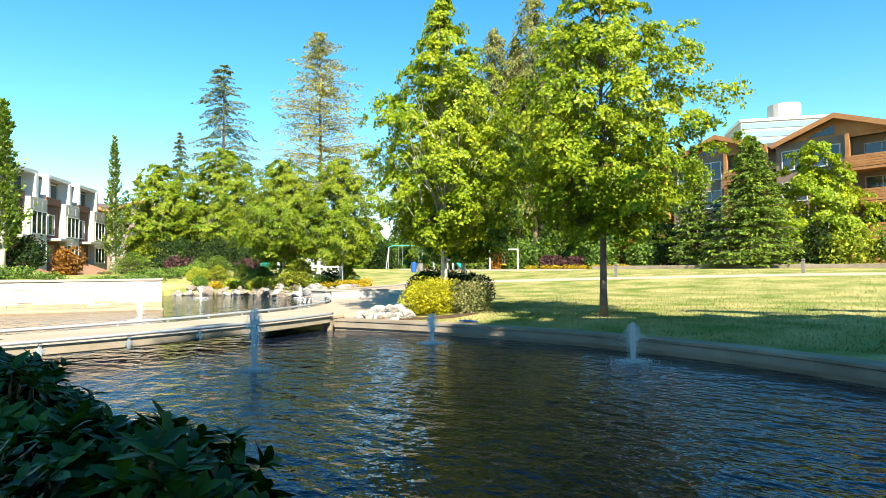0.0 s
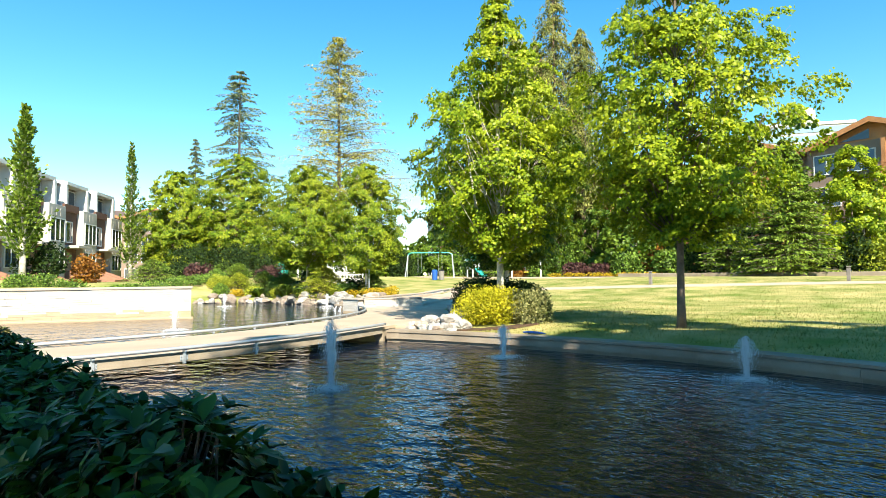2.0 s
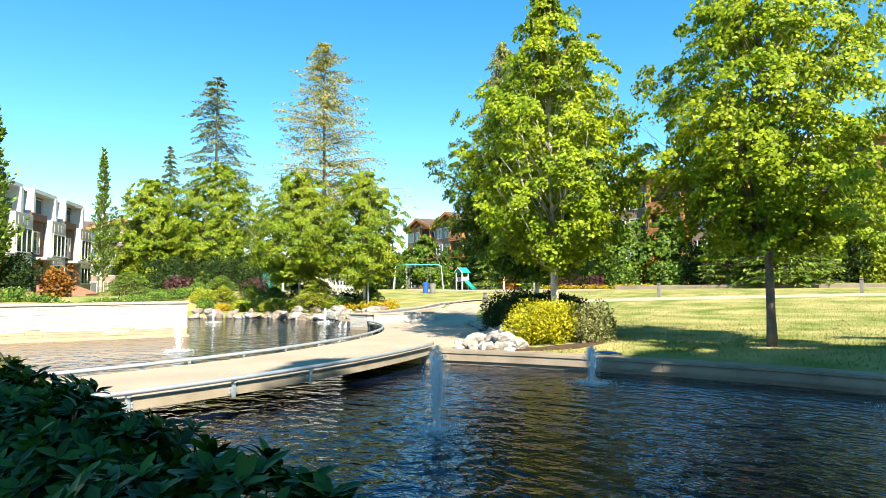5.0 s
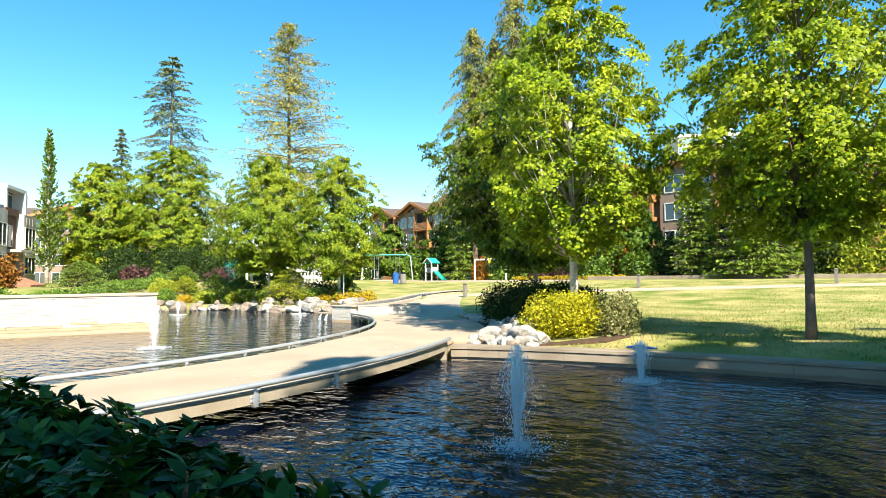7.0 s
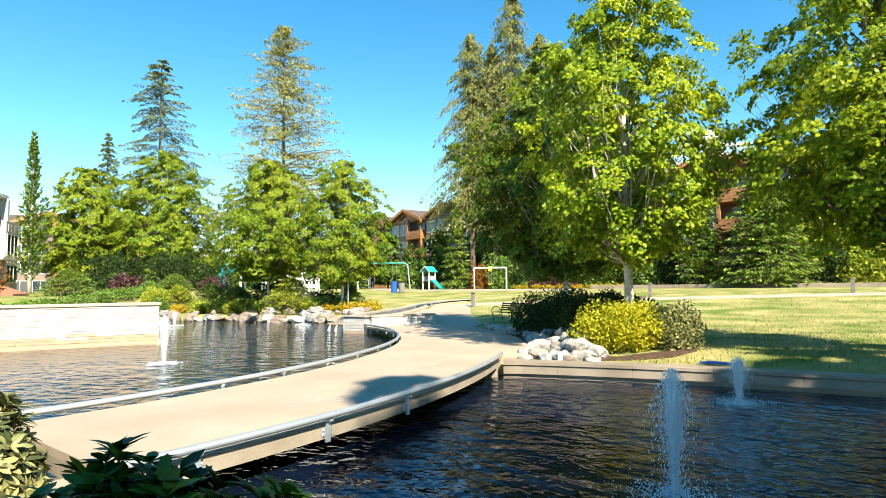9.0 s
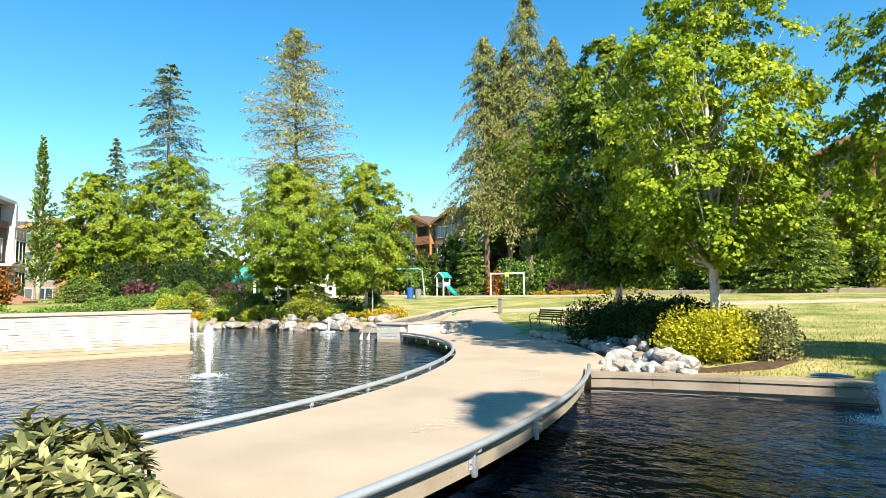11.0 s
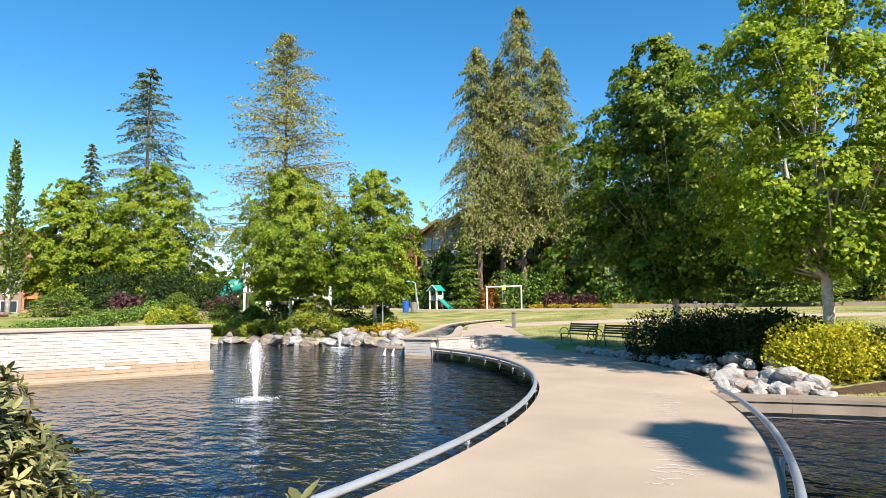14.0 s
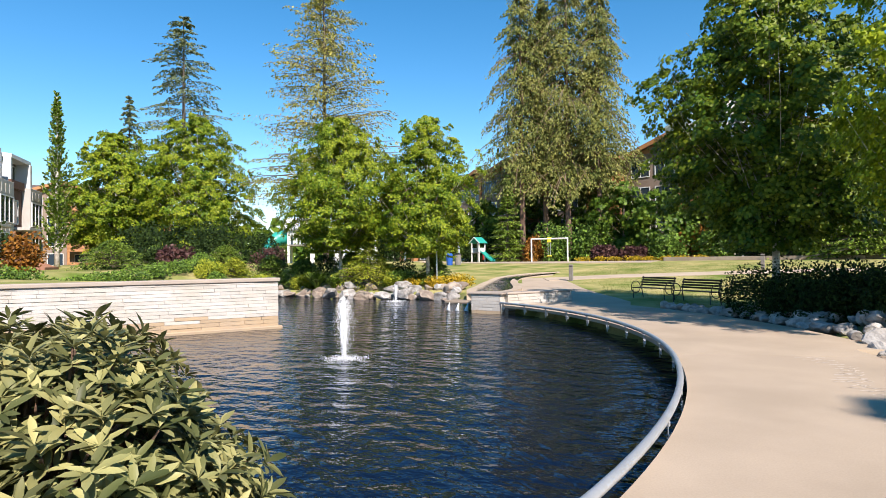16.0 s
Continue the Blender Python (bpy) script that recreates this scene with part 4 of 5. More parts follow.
def layered_shrub(name, x, y, r, h, leaf, label, seed, sprays=130, per=34, size=0.11):
    """Spreading conifer shrub: flat fans of needles in tiers, each reaching out and drooping at its tip."""
    rng = np.random.default_rng(seed)
    t = thing(name, label, "shrub", pose(x, y, lz(x, y)))
    u = rng.random(sprays) ** 0.8
    az = rng.random(sprays) * 2 * np.pi
    o = np.stack([np.cos(az), np.sin(az), 0 * az], 1)
    side = np.stack([-o[:, 1], o[:, 0], 0 * az], 1)
    reach = r * (1 - u) ** 0.6 * rng.uniform(0.7, 1.12, sprays) + 0.12
    z = h * (0.12 + 0.88 * u)
    q, w = rng.uniform(0.25, 1.0, (sprays, per)), rng.uniform(-1, 1, (sprays, per))
    c = o[:, None] * (q * reach[:, None])[..., None] + side[:, None] * (w * 0.3 * reach[:, None] * np.sqrt(1.15 - q))[..., None]
    c[..., 2] = z[:, None] + reach[:, None] * (0.1 * q - 0.28 * q * q) + rng.normal(size=q.shape) * 0.03
    c[..., 2] = np.maximum(c[..., 2], 0.04)
    oo = np.repeat(o, per, 0)
    c = c.reshape(-1, 3)
    d = unit(oo + rng.normal(size=c.shape) * 0.45)
    nn = unit(np.array([0, 0, 0.9]) + oo * 0.4 + rng.normal(size=c.shape) * 0.3)
    L = size * rng.uniform(0.8, 1.6, len(c))
    v, f = diamonds(c, d, unit(np.cross(d, nn)), L, L * 0.5)
    part("foliage", np_mesh("foliage", v, f), leaf, t)
    g = Geo()
    for k in range(0, sprays, 5):
        g.tube([(0, 0, max(0.0, z[k] * 0.5)), tuple(o[k] * reach[k] * 0.5 + np.array([0, 0, z[k] * 0.9])), tuple(o[k] * reach[k] * 0.9 + np.array([0, 0, z[k] * 0.9]))], [0.03, 0.02, 0.008], 4)
    tagged(part("branchwork", g, BARK, t), kind="stuff")
    return t


def fern_clump(x, y, r, h, leaf, label, seed, blades=170):
    """Arching narrow fronds rising from one crown."""
    rng = np.random.default_rng(seed)
    t = thing("fern_clump", label, "fern", pose(x, y, lz(x, y)))
    az = rng.random(blades) * 2 * np.pi
    o = np.stack([np.cos(az), np.sin(az), 0 * az], 1)
    side = np.stack([-o[:, 1], o[:, 0], 0 * az], 1)
    reach, high = r * rng.uniform(0.3, 1.1, blades), h * rng.uniform(0.6, 1.1, blades)
    rows = []
    for q, wd in ((0.0, 0.02), (0.35, 0.06), (0.7, 0.05), (1.0, 0.006)):
        m = o * (reach * q)[:, None] + np.array([0, 0, 1.0]) * (high * (1.9 * q - 1.15 * q * q))[:, None]
        rows += [m - side * wd, m + side * wd]
    k = np.arange(blades)[:, None] * 8
    f = np.concatenate([k + [2 * i, 2 * i + 1, 2 * i + 3, 2 * i + 2] for i in range(3)], 0)
    part("fronds", np_mesh("fronds", np.stack(rows, 1).reshape(-1, 3), f), leaf, t)
    return t


for i, (x, y, r, h, m, lab) in enumerate((
        (-37.9, 26.6, 2.5, 2.3, LIME, "wide layered yellow-green conifer shrub on the pond bank"), (-40.0, 27.6, 2.1, 2.0, JUNIPER, "layered green spreading conifer shrub"),
        (-43.6, 27.0, 2.0, 1.7, JUNIPER, "layered green spreading conifer shrub"), (-46.2, 26.8, 2.0, 2.0, JUNIPER, "layered green spreading conifer shrub"),
        (-34.9, 28.8, 1.3, 1.5, JUNIPER, "small layered green conifer shrub"), (-49.0, 26.0, 1.6, 1.3, LIME, "layered yellow-green conifer shrub beyond the wall"),
        (-55.5, 21.5, 2.8, 2.0, JUNIPER, "wide spreading green juniper beyond the pond"), (-58.5, 26.4, 2.0, 1.7, JUNIPER, "spreading green juniper before the townhouses"), (-52.0, 27.6, 1.8, 1.4, JUNIPER, "spreading green juniper beyond the pond"), (-61.5, 31.0, 2.2, 1.5, JUNIPER, "spreading green juniper under the lindens"))):
    layered_shrub("layered_shrub", x, y, r, h, m, lab, 130 + i, 200 if r > 1.7 else 130)
for i, (x, y, r, h) in enumerate(((-40.6, 25.2, 1.0, 1.3), (-41.6, 25.5, 0.8, 1.0), (-39.6, 25.6, 0.7, 0.9), (-36.0, 26.2, 0.7, 0.8), (-44.4, 25.2, 0.9, 0.9))):
    fern_clump(x, y, r, h, LIME if i % 2 else SHRUB, "arching bright green fern clump at the water's edge", 145 + i)
for i, (x, y, rx, ry, h, m, lab) in enumerate((
        (-45.4, 25.4, 1.0, 0.9, 0.9, LIME, "lime-green shrub on the pond bank"), (-49.4, 24.2, 1.3, 1.1, 1.0, LIME, "lime-green shrub beside the white wall"), (-51.6, 25.4, 1.2, 1.0, 0.9, SHRUB, "green shrub beside the white wall"), (-47.6, 23.8, 0.9, 0.8, 0.8, SHRUB, "green shrub on the pond bank"), (-42.4, 25.9, 1.0, 0.8, 0.9, LIME, "lime-green shrub on the pond bank"), (-36.4, 27.4, 1.0, 0.9, 0.8, SHRUB, "green shrub on the pond bank"),
        (-48.8, 29.0, 1.5, 1.3, 1.7, PURPLE, "dark purple-leaved shrub beyond the pond"), (-44.0, 29.6, 1.6, 1.3, 1.6, SHADED_SHRUB, "dark green shrub behind the pond bank"), (-38.3, 30, 1.4, 1.2, 1.3, SHADED_SHRUB, "dark green shrub behind the pond bank"))):
    shrub("bank_shrub", x, y, rx, ry, h, m, lab, 530 + i, 0.13, 2600)
for i, (x, y, rx, ry) in enumerate(((-34.2, 27.7, 1.1, 0.6), (-35.6, 28.9, 1.2, 0.6), (-36.4, 30.4, 1.2, 0.6), (-35.6, 27.2, 0.8, 0.5), (-47.2, 24.9, 0.9, 0.6), (-33.3, 28.6, 1.3, 0.7), (-34.6, 29.8, 1.3, 0.7))):
    shrub("flower_clump", x, y, rx, ry, 0.55, FLOWER, "low clump of yellow flowers", 150 + i, 0.12, 1000, stems=False, category="flowers")
# behind the white wall
# shrubs under the lindens are added to fill in the dark shade there
for i, (x, y, rx, ry, h, m, lab) in enumerate(((-57.5, 16.6, 1.7, 1.6, 2.1, ORANGE, "orange-red Japanese maple shrub"), (-53.5, 12.4, 2.2, 1.8, 2.4, SHADED_SHRUB, "dark green shrub before the townhouses"),
                                               (-52.8, 24.4, 1.3, 1.2, 1.5, PURPLE, "dark purple-leaved shrub beyond the pond"), (-57.8, 25.8, 2.2, 1.8, 1.6, SHADED_SHRUB, "dark green shrub before the townhouses"), (-61, 24, 2.2, 1.8, 1.6, SHADED_SHRUB, "dark green shrub before the townhouses"), (-64, 28, 2.6, 2, 3.2, SHADED_SHRUB, "dark shrub added to stand for the shade under the lindens"), (-69, 35, 3.0, 2, 3.6, SHADED_SHRUB, "dark shrub added to stand for the shade under the lindens"), (-63, 36, 3.0, 2, 3.6, SHADED_SHRUB, "dark shrub added to stand for the shade under the lindens"), (-60, 32, 2.8, 2, 3.4, SHADED_SHRUB, "dark shrub added to stand for the shade under the lindens"), (-56, 34, 2.2, 2, 2.4, SHADED_SHRUB, "dark shrub added to stand for the shade under the lindens"), (-66, 31, 2.8, 2, 3.4, SHADED_SHRUB, "dark shrub added to stand for the shade under the lindens"))):
    shrub("border_shrub", x, y, rx, ry, h, m, lab, 160 + i, 0.24, 1600)
HX, HY = Vector((-45.5, 9.5)), Vector((-51.0, 24.0))
for i in range(10):
    p = HX.lerp(HY, i / 9)
    shrub("clipped_hedge", p.x, p.y, 1.05, 1.05, 0.75, SHRUB, "low clipped bright green hedge", 180 + i, 0.14, 1000, lumps=14, category="hedge", group="hedge behind the wall", stems=False)
# behind the playground and along the lawn
BACK = ((-39.5, 58.3, 2.6, 2.0, 3.6, SHRUB, "tall rounded green shrub behind the swings"), (-36.2, 58.5, 2.6, 2.0, 3.7, SHRUB, "tall rounded green shrub behind the swings"), (-34.0, 56.6, 1.5, 1.3, 1.35, PURPLE, "purple-brown rounded shrub at the lawn edge"), (-31.2, 56.6, 1.6, 1.3, 1.2, PURPLE, "purple-brown rounded shrub at the lawn edge"),
        (-28.4, 56.4, 2.0, 1.5, 2.1, SHRUB, "smooth rounded grey-green shrub"), (-41.6, 57.2, 1.3, 1.1, 2.2, ORANGE, "orange-red leaved shrub at the lawn edge"), (-26.2, 58.5, 1.7, 1.4, 2.8, ORANGE, "orange-red leaved shrub at the lawn edge"), (-24, 57.5, 2.2, 1.6, 2.5, SHRUB, "green border shrub before the apartments"),
        (-21.8, 57.8, 2.4, 1.8, 4.2, SHADED_SHRUB, "tall dark green shrub at the lawn edge"), (-16.6, 57.8, 2.0, 1.6, 4.6, SHADED_SHRUB, "tall dark green shrub between the conifers"), (-10, 57, 2.4, 1.8, 3.4, SHADED_SHRUB, "dark green border shrub"), (-6.8, 56.2, 2.4, 1.8, 2.8, LIME, "yellow-green border shrub at the lawn edge"),
        (-3.5, 57, 2.6, 1.9, 3.2, SHRUB, "green border shrub before the apartments"), (0.4, 56.5, 2.6, 1.9, 3.0, SHADED_SHRUB, "dark green border shrub"), (4.4, 57, 2.6, 1.9, 3.4, SHRUB, "green border shrub before the apartments"), (-48.6, 59, 2.6, 2, 3.6, SHADED_SHRUB, "dark green shrub behind the playground"), (-53, 58, 2.8, 2, 3.4, SHRUB, "green shrub behind the playground"), (-57, 54, 2.8, 2, 3.2, SHADED_SHRUB, "dark green shrub behind the playground"))
for i, (x, y, rx, ry, h, m, lab) in enumerate(BACK):
    shrub("back_shrub", x, y, rx, ry, h, m, lab, 200 + i, 0.27, 2000)
for i in range(8):
    shrub("flower_clump", -35.5 + i * 1.5, 55.0 + 0.1 * math.sin(i * 2), 0.8, 0.5, 0.4, FLOWER, "low edging of yellow flowers", 230 + i, 0.14, 350, stems=False, category="flowers", group="flower edging")


# ---- rocks ----
def boulder(x, y, z, r, seed, material, label, group, flat=0.7):
    rng = random.Random(seed)
    bm = bmesh.new()
    bmesh.ops.create_icosphere(bm, subdivisions=3, radius=1.0)
    cuts = [(Vector((rng.gauss(0, 1), rng.gauss(0, 1), rng.gauss(0.2, 1))).normalized(), rng.uniform(0.5, 0.82)) for _ in range(12)]
    sc = (rng.uniform(0.85, 1.3), rng.uniform(0.75, 1.05), flat * rng.uniform(0.8, 1.15))
    off = Vector((seed * 3.1, seed * 1.7, 0))
    for v in bm.verts:
        p = v.co.copy()
        for n, d in cuts:
            k = p.dot(n) - d
            if k > 0:
                p -= n * k * 0.97
        p += v.co * (noise.noise(v.co * 1.7 + off) * 0.13 + noise.noise(v.co * 5 + off) * 0.035)
        v.co = Vector((p.x * sc[0], p.y * sc[1], p.z * sc[2])) * r
    me = bpy.data.meshes.new("boulder")
    bm.to_mesh(me)
    bm.free()
    ob = part("boulder", me, material)
    ob.matrix_basis = pose(x, y, z + r * flat * 0.5, rng.uniform(-12, 12), rng.uniform(-12, 12), rng.uniform(0, 360))
    return tagged(ob, label, "rock", group)


rk = random.Random(12)
for i in range(76):
    a = 0.395 + 0.47 * (i + rk.random() * 0.7) / 76
    near = 1 - (a - 0.395) / 0.47
    rad = R_LAND + 0.2 + rk.random() * (0.35 + 0.95 * near)
    x, y = ring(rad, a)
    boulder(x, y, lz(x, y) + (0.18 if rad > R_LAND + 0.8 else 0.06), rk.uniform(0.15, 0.34) * (0.75 + 0.3 * near), 700 + i, ROCK, "pale grey rounded boulder beside the walk", "rocks beside the walk")
for i in range(30):
    u, w = rk.random(), rk.random()
    x, y = -15.2 + 1.9 * u - 0.3 * w, 12.75 + 0.35 * u + 1.5 * w * (1 - 0.5 * u)
    boulder(x, y, lz(x, y) - 0.03 + 0.1 * w, rk.uniform(0.16, 0.3), 370 + i, ROCK if i % 3 else ROCK_TAN, "pale grey rounded boulder beside the walk", "rocks beside the walk")
SHORE = [(-31.6, 25.0), (-32.2, 26.0), (-33.3, 25.8), (-35, 25.1), (-38.8, 24.9), (-41.5, 24.8), (-45, 23.0), (-46.3, 20.8)]
for i in range(66):
    u = (i + rk.random() * 0.9) / 66 * (len(SHORE) - 1)
    k = min(int(u), len(SHORE) - 2)
    x = SHORE[k][0] + (SHORE[k + 1][0] - SHORE[k][0]) * (u - k) + rk.uniform(-0.2, 0.2)
    y = SHORE[k][1] + (SHORE[k + 1][1] - SHORE[k][1]) * (u - k) + (0.7 if i % 3 == 0 else 0.0) + rk.uniform(-0.35, 0.35)
    boulder(x, y, (lz(x, y) if i % 3 == 0 else WATER_Z), rk.uniform(0.2, 0.58) * (1.15 if i % 5 == 0 else 0.9), 400 + i, ROCK_TAN if i % 2 else ROCK, "tan-grey boulder at the pond's edge", "rocks round the pond")

for i, (x, y, r) in enumerate(((-39.9, 24.6, 0.62), (-38.9, 24.5, 0.8), (-37.9, 24.8, 0.7), (-36.7, 24.6, 0.85), (-35.6, 25.0, 0.7), (-34.4, 25.2, 0.95), (-33.2, 25.6, 0.8), (-32.2, 26.2, 0.9), (-42.6, 24.4, 0.7), (-44.0, 23.8, 0.6), (-38.3, 25.4, 0.75), (-35.0, 26.0, 0.8))):
    boulder(x, y, WATER_Z + (0.06 if i < 10 else 0.5), r * 0.74, 480 + i, ROCK if i % 3 else ROCK_TAN, "large pale smooth boulder at the pond's edge", "rocks round the pond", 0.55)


# ---- fountains ----
def fountain(x, y, h, seed, spread=0.2):
    rng = np.random.default_rng(seed)
    t = thing("fountain_jet", "white foaming fountain jet rising from the pond", "fountain", pose(x, y, WATER_Z))
    part("nozzle", Geo().tube([(0, 0, -0.3), (0, 0, 0.03)], 0.04, 8), BLACK, t)
    n = int((5000 if x > -30 else 1800) * max(h, 0.6))
    u = rng.random(n)
    r = spread * (0.12 + 0.5 * u ** 1.5 + 0.25 * (rng.random(n) < 0.25)) * np.abs(rng.normal(size=n)) ** 0.8
    az = rng.random(n) * 2 * np.pi
    c = np.stack([r * np.cos(az), r * np.sin(az), u * h * (1 - 0.25 * np.minimum(r / spread, 1.2) ** 2)], 1)
    drop = np.array([[1, 0, 0], [-1, 0, 0], [0, 1, 0], [0, -1, 0], [0, 0, 2.6], [0, 0, -2.6]], dtype=float)
    s = rng.uniform(0.002, 0.0062, n)
    v = (c[:, None] + drop[None] * s[:, None, None]).reshape(-1, 3)
    f = np.array([[0, 2, 4], [2, 1, 4], [1, 3, 4], [3, 0, 4], [2, 0, 5], [1, 2, 5], [3, 1, 5], [0, 3, 5]])
    tagged(part("spray", np_mesh("spray", v, (np.arange(n)[:, None, None] * 6 + f[None]).reshape(-1, 3)), FROTH, t, "", True), kind="stuff")
    core = Geo()
    for k in range(14):
        w, top = rng.random() * 2 * math.pi, h * rng.uniform(0.55, 0.98)
        lean = spread * rng.uniform(0.05, 0.42)
        core.tube([(lean * q ** 1.5 * math.cos(w) + 0.008 * math.sin(k + 9 * q), lean * q ** 1.5 * math.sin(w) + 0.008 * math.cos(k * 2 + 7 * q), top * q) for q in np.linspace(0, 1, 8)], [0.012, 0.016, 0.02, 0.022, 0.024, 0.026, 0.024, 0.006], 6)
    tagged(part("core", core, FROTH, t, "white foaming strands of water", True), kind="stuff")
    n = 1400
    r = np.abs(rng.normal(size=n)) * spread * 1.3
    az = rng.random(n) * 2 * np.pi
    c = np.stack([r * np.cos(az), r * np.sin(az), np.abs(rng.normal(size=n)) * 0.02], 1)
    s = rng.uniform(0.003, 0.011, n)
    v = (c[:, None] + (drop * [1, 1, 0.35])[None] * s[:, None, None]).reshape(-1, 3)
    tagged(part("foam", np_mesh("foam", v, (np.arange(n)[:, None, None] * 6 + f[None]).reshape(-1, 3)), FROTH, t, "", True), kind="stuff")


for i, (x, y, h) in enumerate(((-10.36, 6.26, 1.2), (-10.43, 11.41, 0.78), (-5.18, 11.78, 0.8), (-24.4, 9.74, 1.3), (-34, 24.0, 0.85), (-40.0, 20.0, 0.8))):
    fountain(x, y, h, 500 + i)


# ---- park furniture ----
def bench(m):
    t = thing("park_bench", "black metal slatted bench with round ring armrests", "bench", m, "benches beside the walk")
    L = 1.85
    for k in range(5):
        part("seat_slat", Geo().box(-L / 2, L / 2, -0.24 + k * 0.095, -0.165 + k * 0.095, 0.43, 0.455, 0.006), BLACK, t)
    for k in range(4):
        a = pose(0, -0.27 - 0.03 * k, 0.52 + 0.095 * k, -12)
        part("back_slat", Geo().box(-L / 2, L / 2, -0.012, 0.012, 0, 0.07, 0.005, a), BLACK, t)
    for x in (-L / 2 + 0.06, L / 2 - 0.06):
        part("leg", Geo().tube([(x, -0.33, 0), (x, -0.24, 0.42), (x, -0.36, 0.9)], 0.022, 7), BLACK, t)
        part("leg", Geo().tube([(x, 0.2, 0), (x, 0.22, 0.43), (x, -0.24, 0.43)], 0.022, 7), BLACK, t)
    for x in (-L / 2 - 0.02, L / 2 + 0.02):
        part("ring_armrest", Geo().tube([(x, 0.0 + 0.24 * math.cos(w), 0.46 + 0.24 * math.sin(w)) for w in np.linspace(0, 2 * math.pi, 25)[:-1]], 0.018, 6, True), BLACK, t, "", True)
    return t


ang = math.degrees(math.atan2(-1.13, 1.73))
bx, by = -21.95, 25.3
b1 = bench(pose(bx, by, lz(bx, by), 0, 0, ang + 180))
dx, dy = math.cos(radians(ang)), math.sin(radians(ang))
for k in (1, 2):
    px, py = bx + dx * 2.2 * k, by + dy * 2.2 * k
    copy_thing(b1, pose(px, py, lz(px, py), 0, 0, ang + 180))


def bollard(x, y):
    t = thing("bollard_light", "square weathered grey bollard on the lawn", "bollard", pose(x, y, lz(x, y)), "bollards along the walks")
    part("post", Geo().box(-0.1, 0.1, -0.1, 0.1, -0.1, 0.82, 0.01), TIMBER, t)
    part("band", Geo().box(-0.085, 0.085, -0.085, 0.085, 0.82, 0.86, 0.0), BLACK, t)
    part("cap", Geo().box(-0.105, 0.105, -0.105, 0.105, 0.86, 0.95, 0.015), TIMBER, t)


for x, y in ((-28.46, 33.4), (-8.03, 44.84), (-19.3, 41.2)):
    bollard(x, y)
sp = thing("sign_post", "thin grey metal pole with a small blank plate", "sign", pose(-33.9, 27.57, lz(-33.9, 27.57)))
part("pole", Geo().tube([(0, 0, -0.1), (0, 0, 2.75)], 0.035, 8), STEEL, sp)
part("plate", Geo().box(0.04, 0.06, -0.2, 0.2, 1.9, 2.5, 0.005), STEEL, sp)

# ---- playground ----
zp = lz(-38, 54)
sf = thing("swing_frame", "white metal swing frame with one yellow seat", "swing", pose(-38.4, 53.85, lz(-38.4, 53.85), 0, 0, 4))
for x in (-1.8, 1.8):
    part("post", Geo().tube([(x, 0, -0.1), (x, 0, 2.2)], 0.075, 8), WHITE, sf)
part("beam", Geo().tube([(-1.85, 0, 2.2), (1.85, 0, 2.2)], 0.075, 8), WHITE, sf)
for x in (-0.12, 0.12):
    part("chain", Geo().tube([(x, 0, 2.15), (x, 0, 0.6)], 0.018, 5), STEEL, sf)
part("seat", Geo().box(-0.22, 0.22, -0.15, 0.15, 0.5, 0.6, 0.03), YELLOW, sf, "yellow plastic swing seat")
part("crown_piece", Geo().box(-0.2, 0.2, -0.06, 0.06, 1.85, 2.35, 0.03), YELLOW, sf, "yellow plastic hanger")
sl = thing("play_tower", "small play tower with a teal roof and teal slide", "playground", pose(-47.2, 55.6, lz(-47.2, 55.6), 0, 0, -100) @ Matrix.Scale(0.82, 4))
for x in (-0.6, 0.6):
    for y in (-0.6, 0.6):
        part("post", Geo().box(x - 0.07, x + 0.07, y - 0.07, y + 0.07, -0.1, 2.5, 0.01), WHITE, sl)
part("platform", Geo().box(-0.68, 0.68, -0.68, 0.68, 1.15, 1.25, 0.01), TIMBER, sl)
for s in (-1, 1):
    part("roof_panel", Geo().add([(-0.85, 0, 3.15), (0.85, 0, 3.15), (0.85, s * 0.85, 2.4), (-0.85, s * 0.85, 2.4), (-0.85, 0, 3.22), (0.85, 0, 3.22), (0.85, s * 0.9, 2.45), (-0.85, s * 0.9, 2.45)], [(0, 1, 2, 3), (4, 5, 6, 7), (0, 1, 5, 4), (2, 3, 7, 6), (1, 2, 6, 5), (3, 0, 4, 7)]), TEAL, sl)
    part("gable_board", Geo().tube([(0.86, s * 0.9, 2.42), (0.86, 0, 3.2)], 0.05, 5), WHITE, sl)
    part("side_panel", Geo().box(-0.6, 0.6, s * 0.62 - 0.03, s * 0.62 + 0.03, 1.25, 1.85, 0.01), WHITE, sl)
part("slide", Geo().add([(-0.45 + 0.9 * a, 0.7 + 1.7 * u, 1.25 * (1 - u) ** 1.2 + 0.1 + b) for u in (0, 0.25, 0.5, 0.75, 1) for a, b in ((0, 0.22), (0, 0), (1, 0), (1, 0.22))], [(4 * i + k, 4 * i + k + 1, 4 * i + k + 5, 4 * i + k + 4) for i in range(4) for k in range(3)]), TEAL, sl, "glossy teal plastic slide")
part("seat_ball", Geo().tube([(-1.0, 0, 0.3), (-1.0, 0, 1.2)], [0.18, 0.1], 8), RED, sl, "red plastic play panel")
asw = thing("arch_swing", "teal arched swing set on grey legs", "swing", pose(-50.0, 51.0, lz(-50, 51), 0, 0, 38))
part("beam", Geo().tube([(-2.6, 0, 2.75), (-2.2, 0, 2.95), (2.2, 0, 2.95), (2.6, 0, 2.75)], 0.07, 8), TEAL, asw)
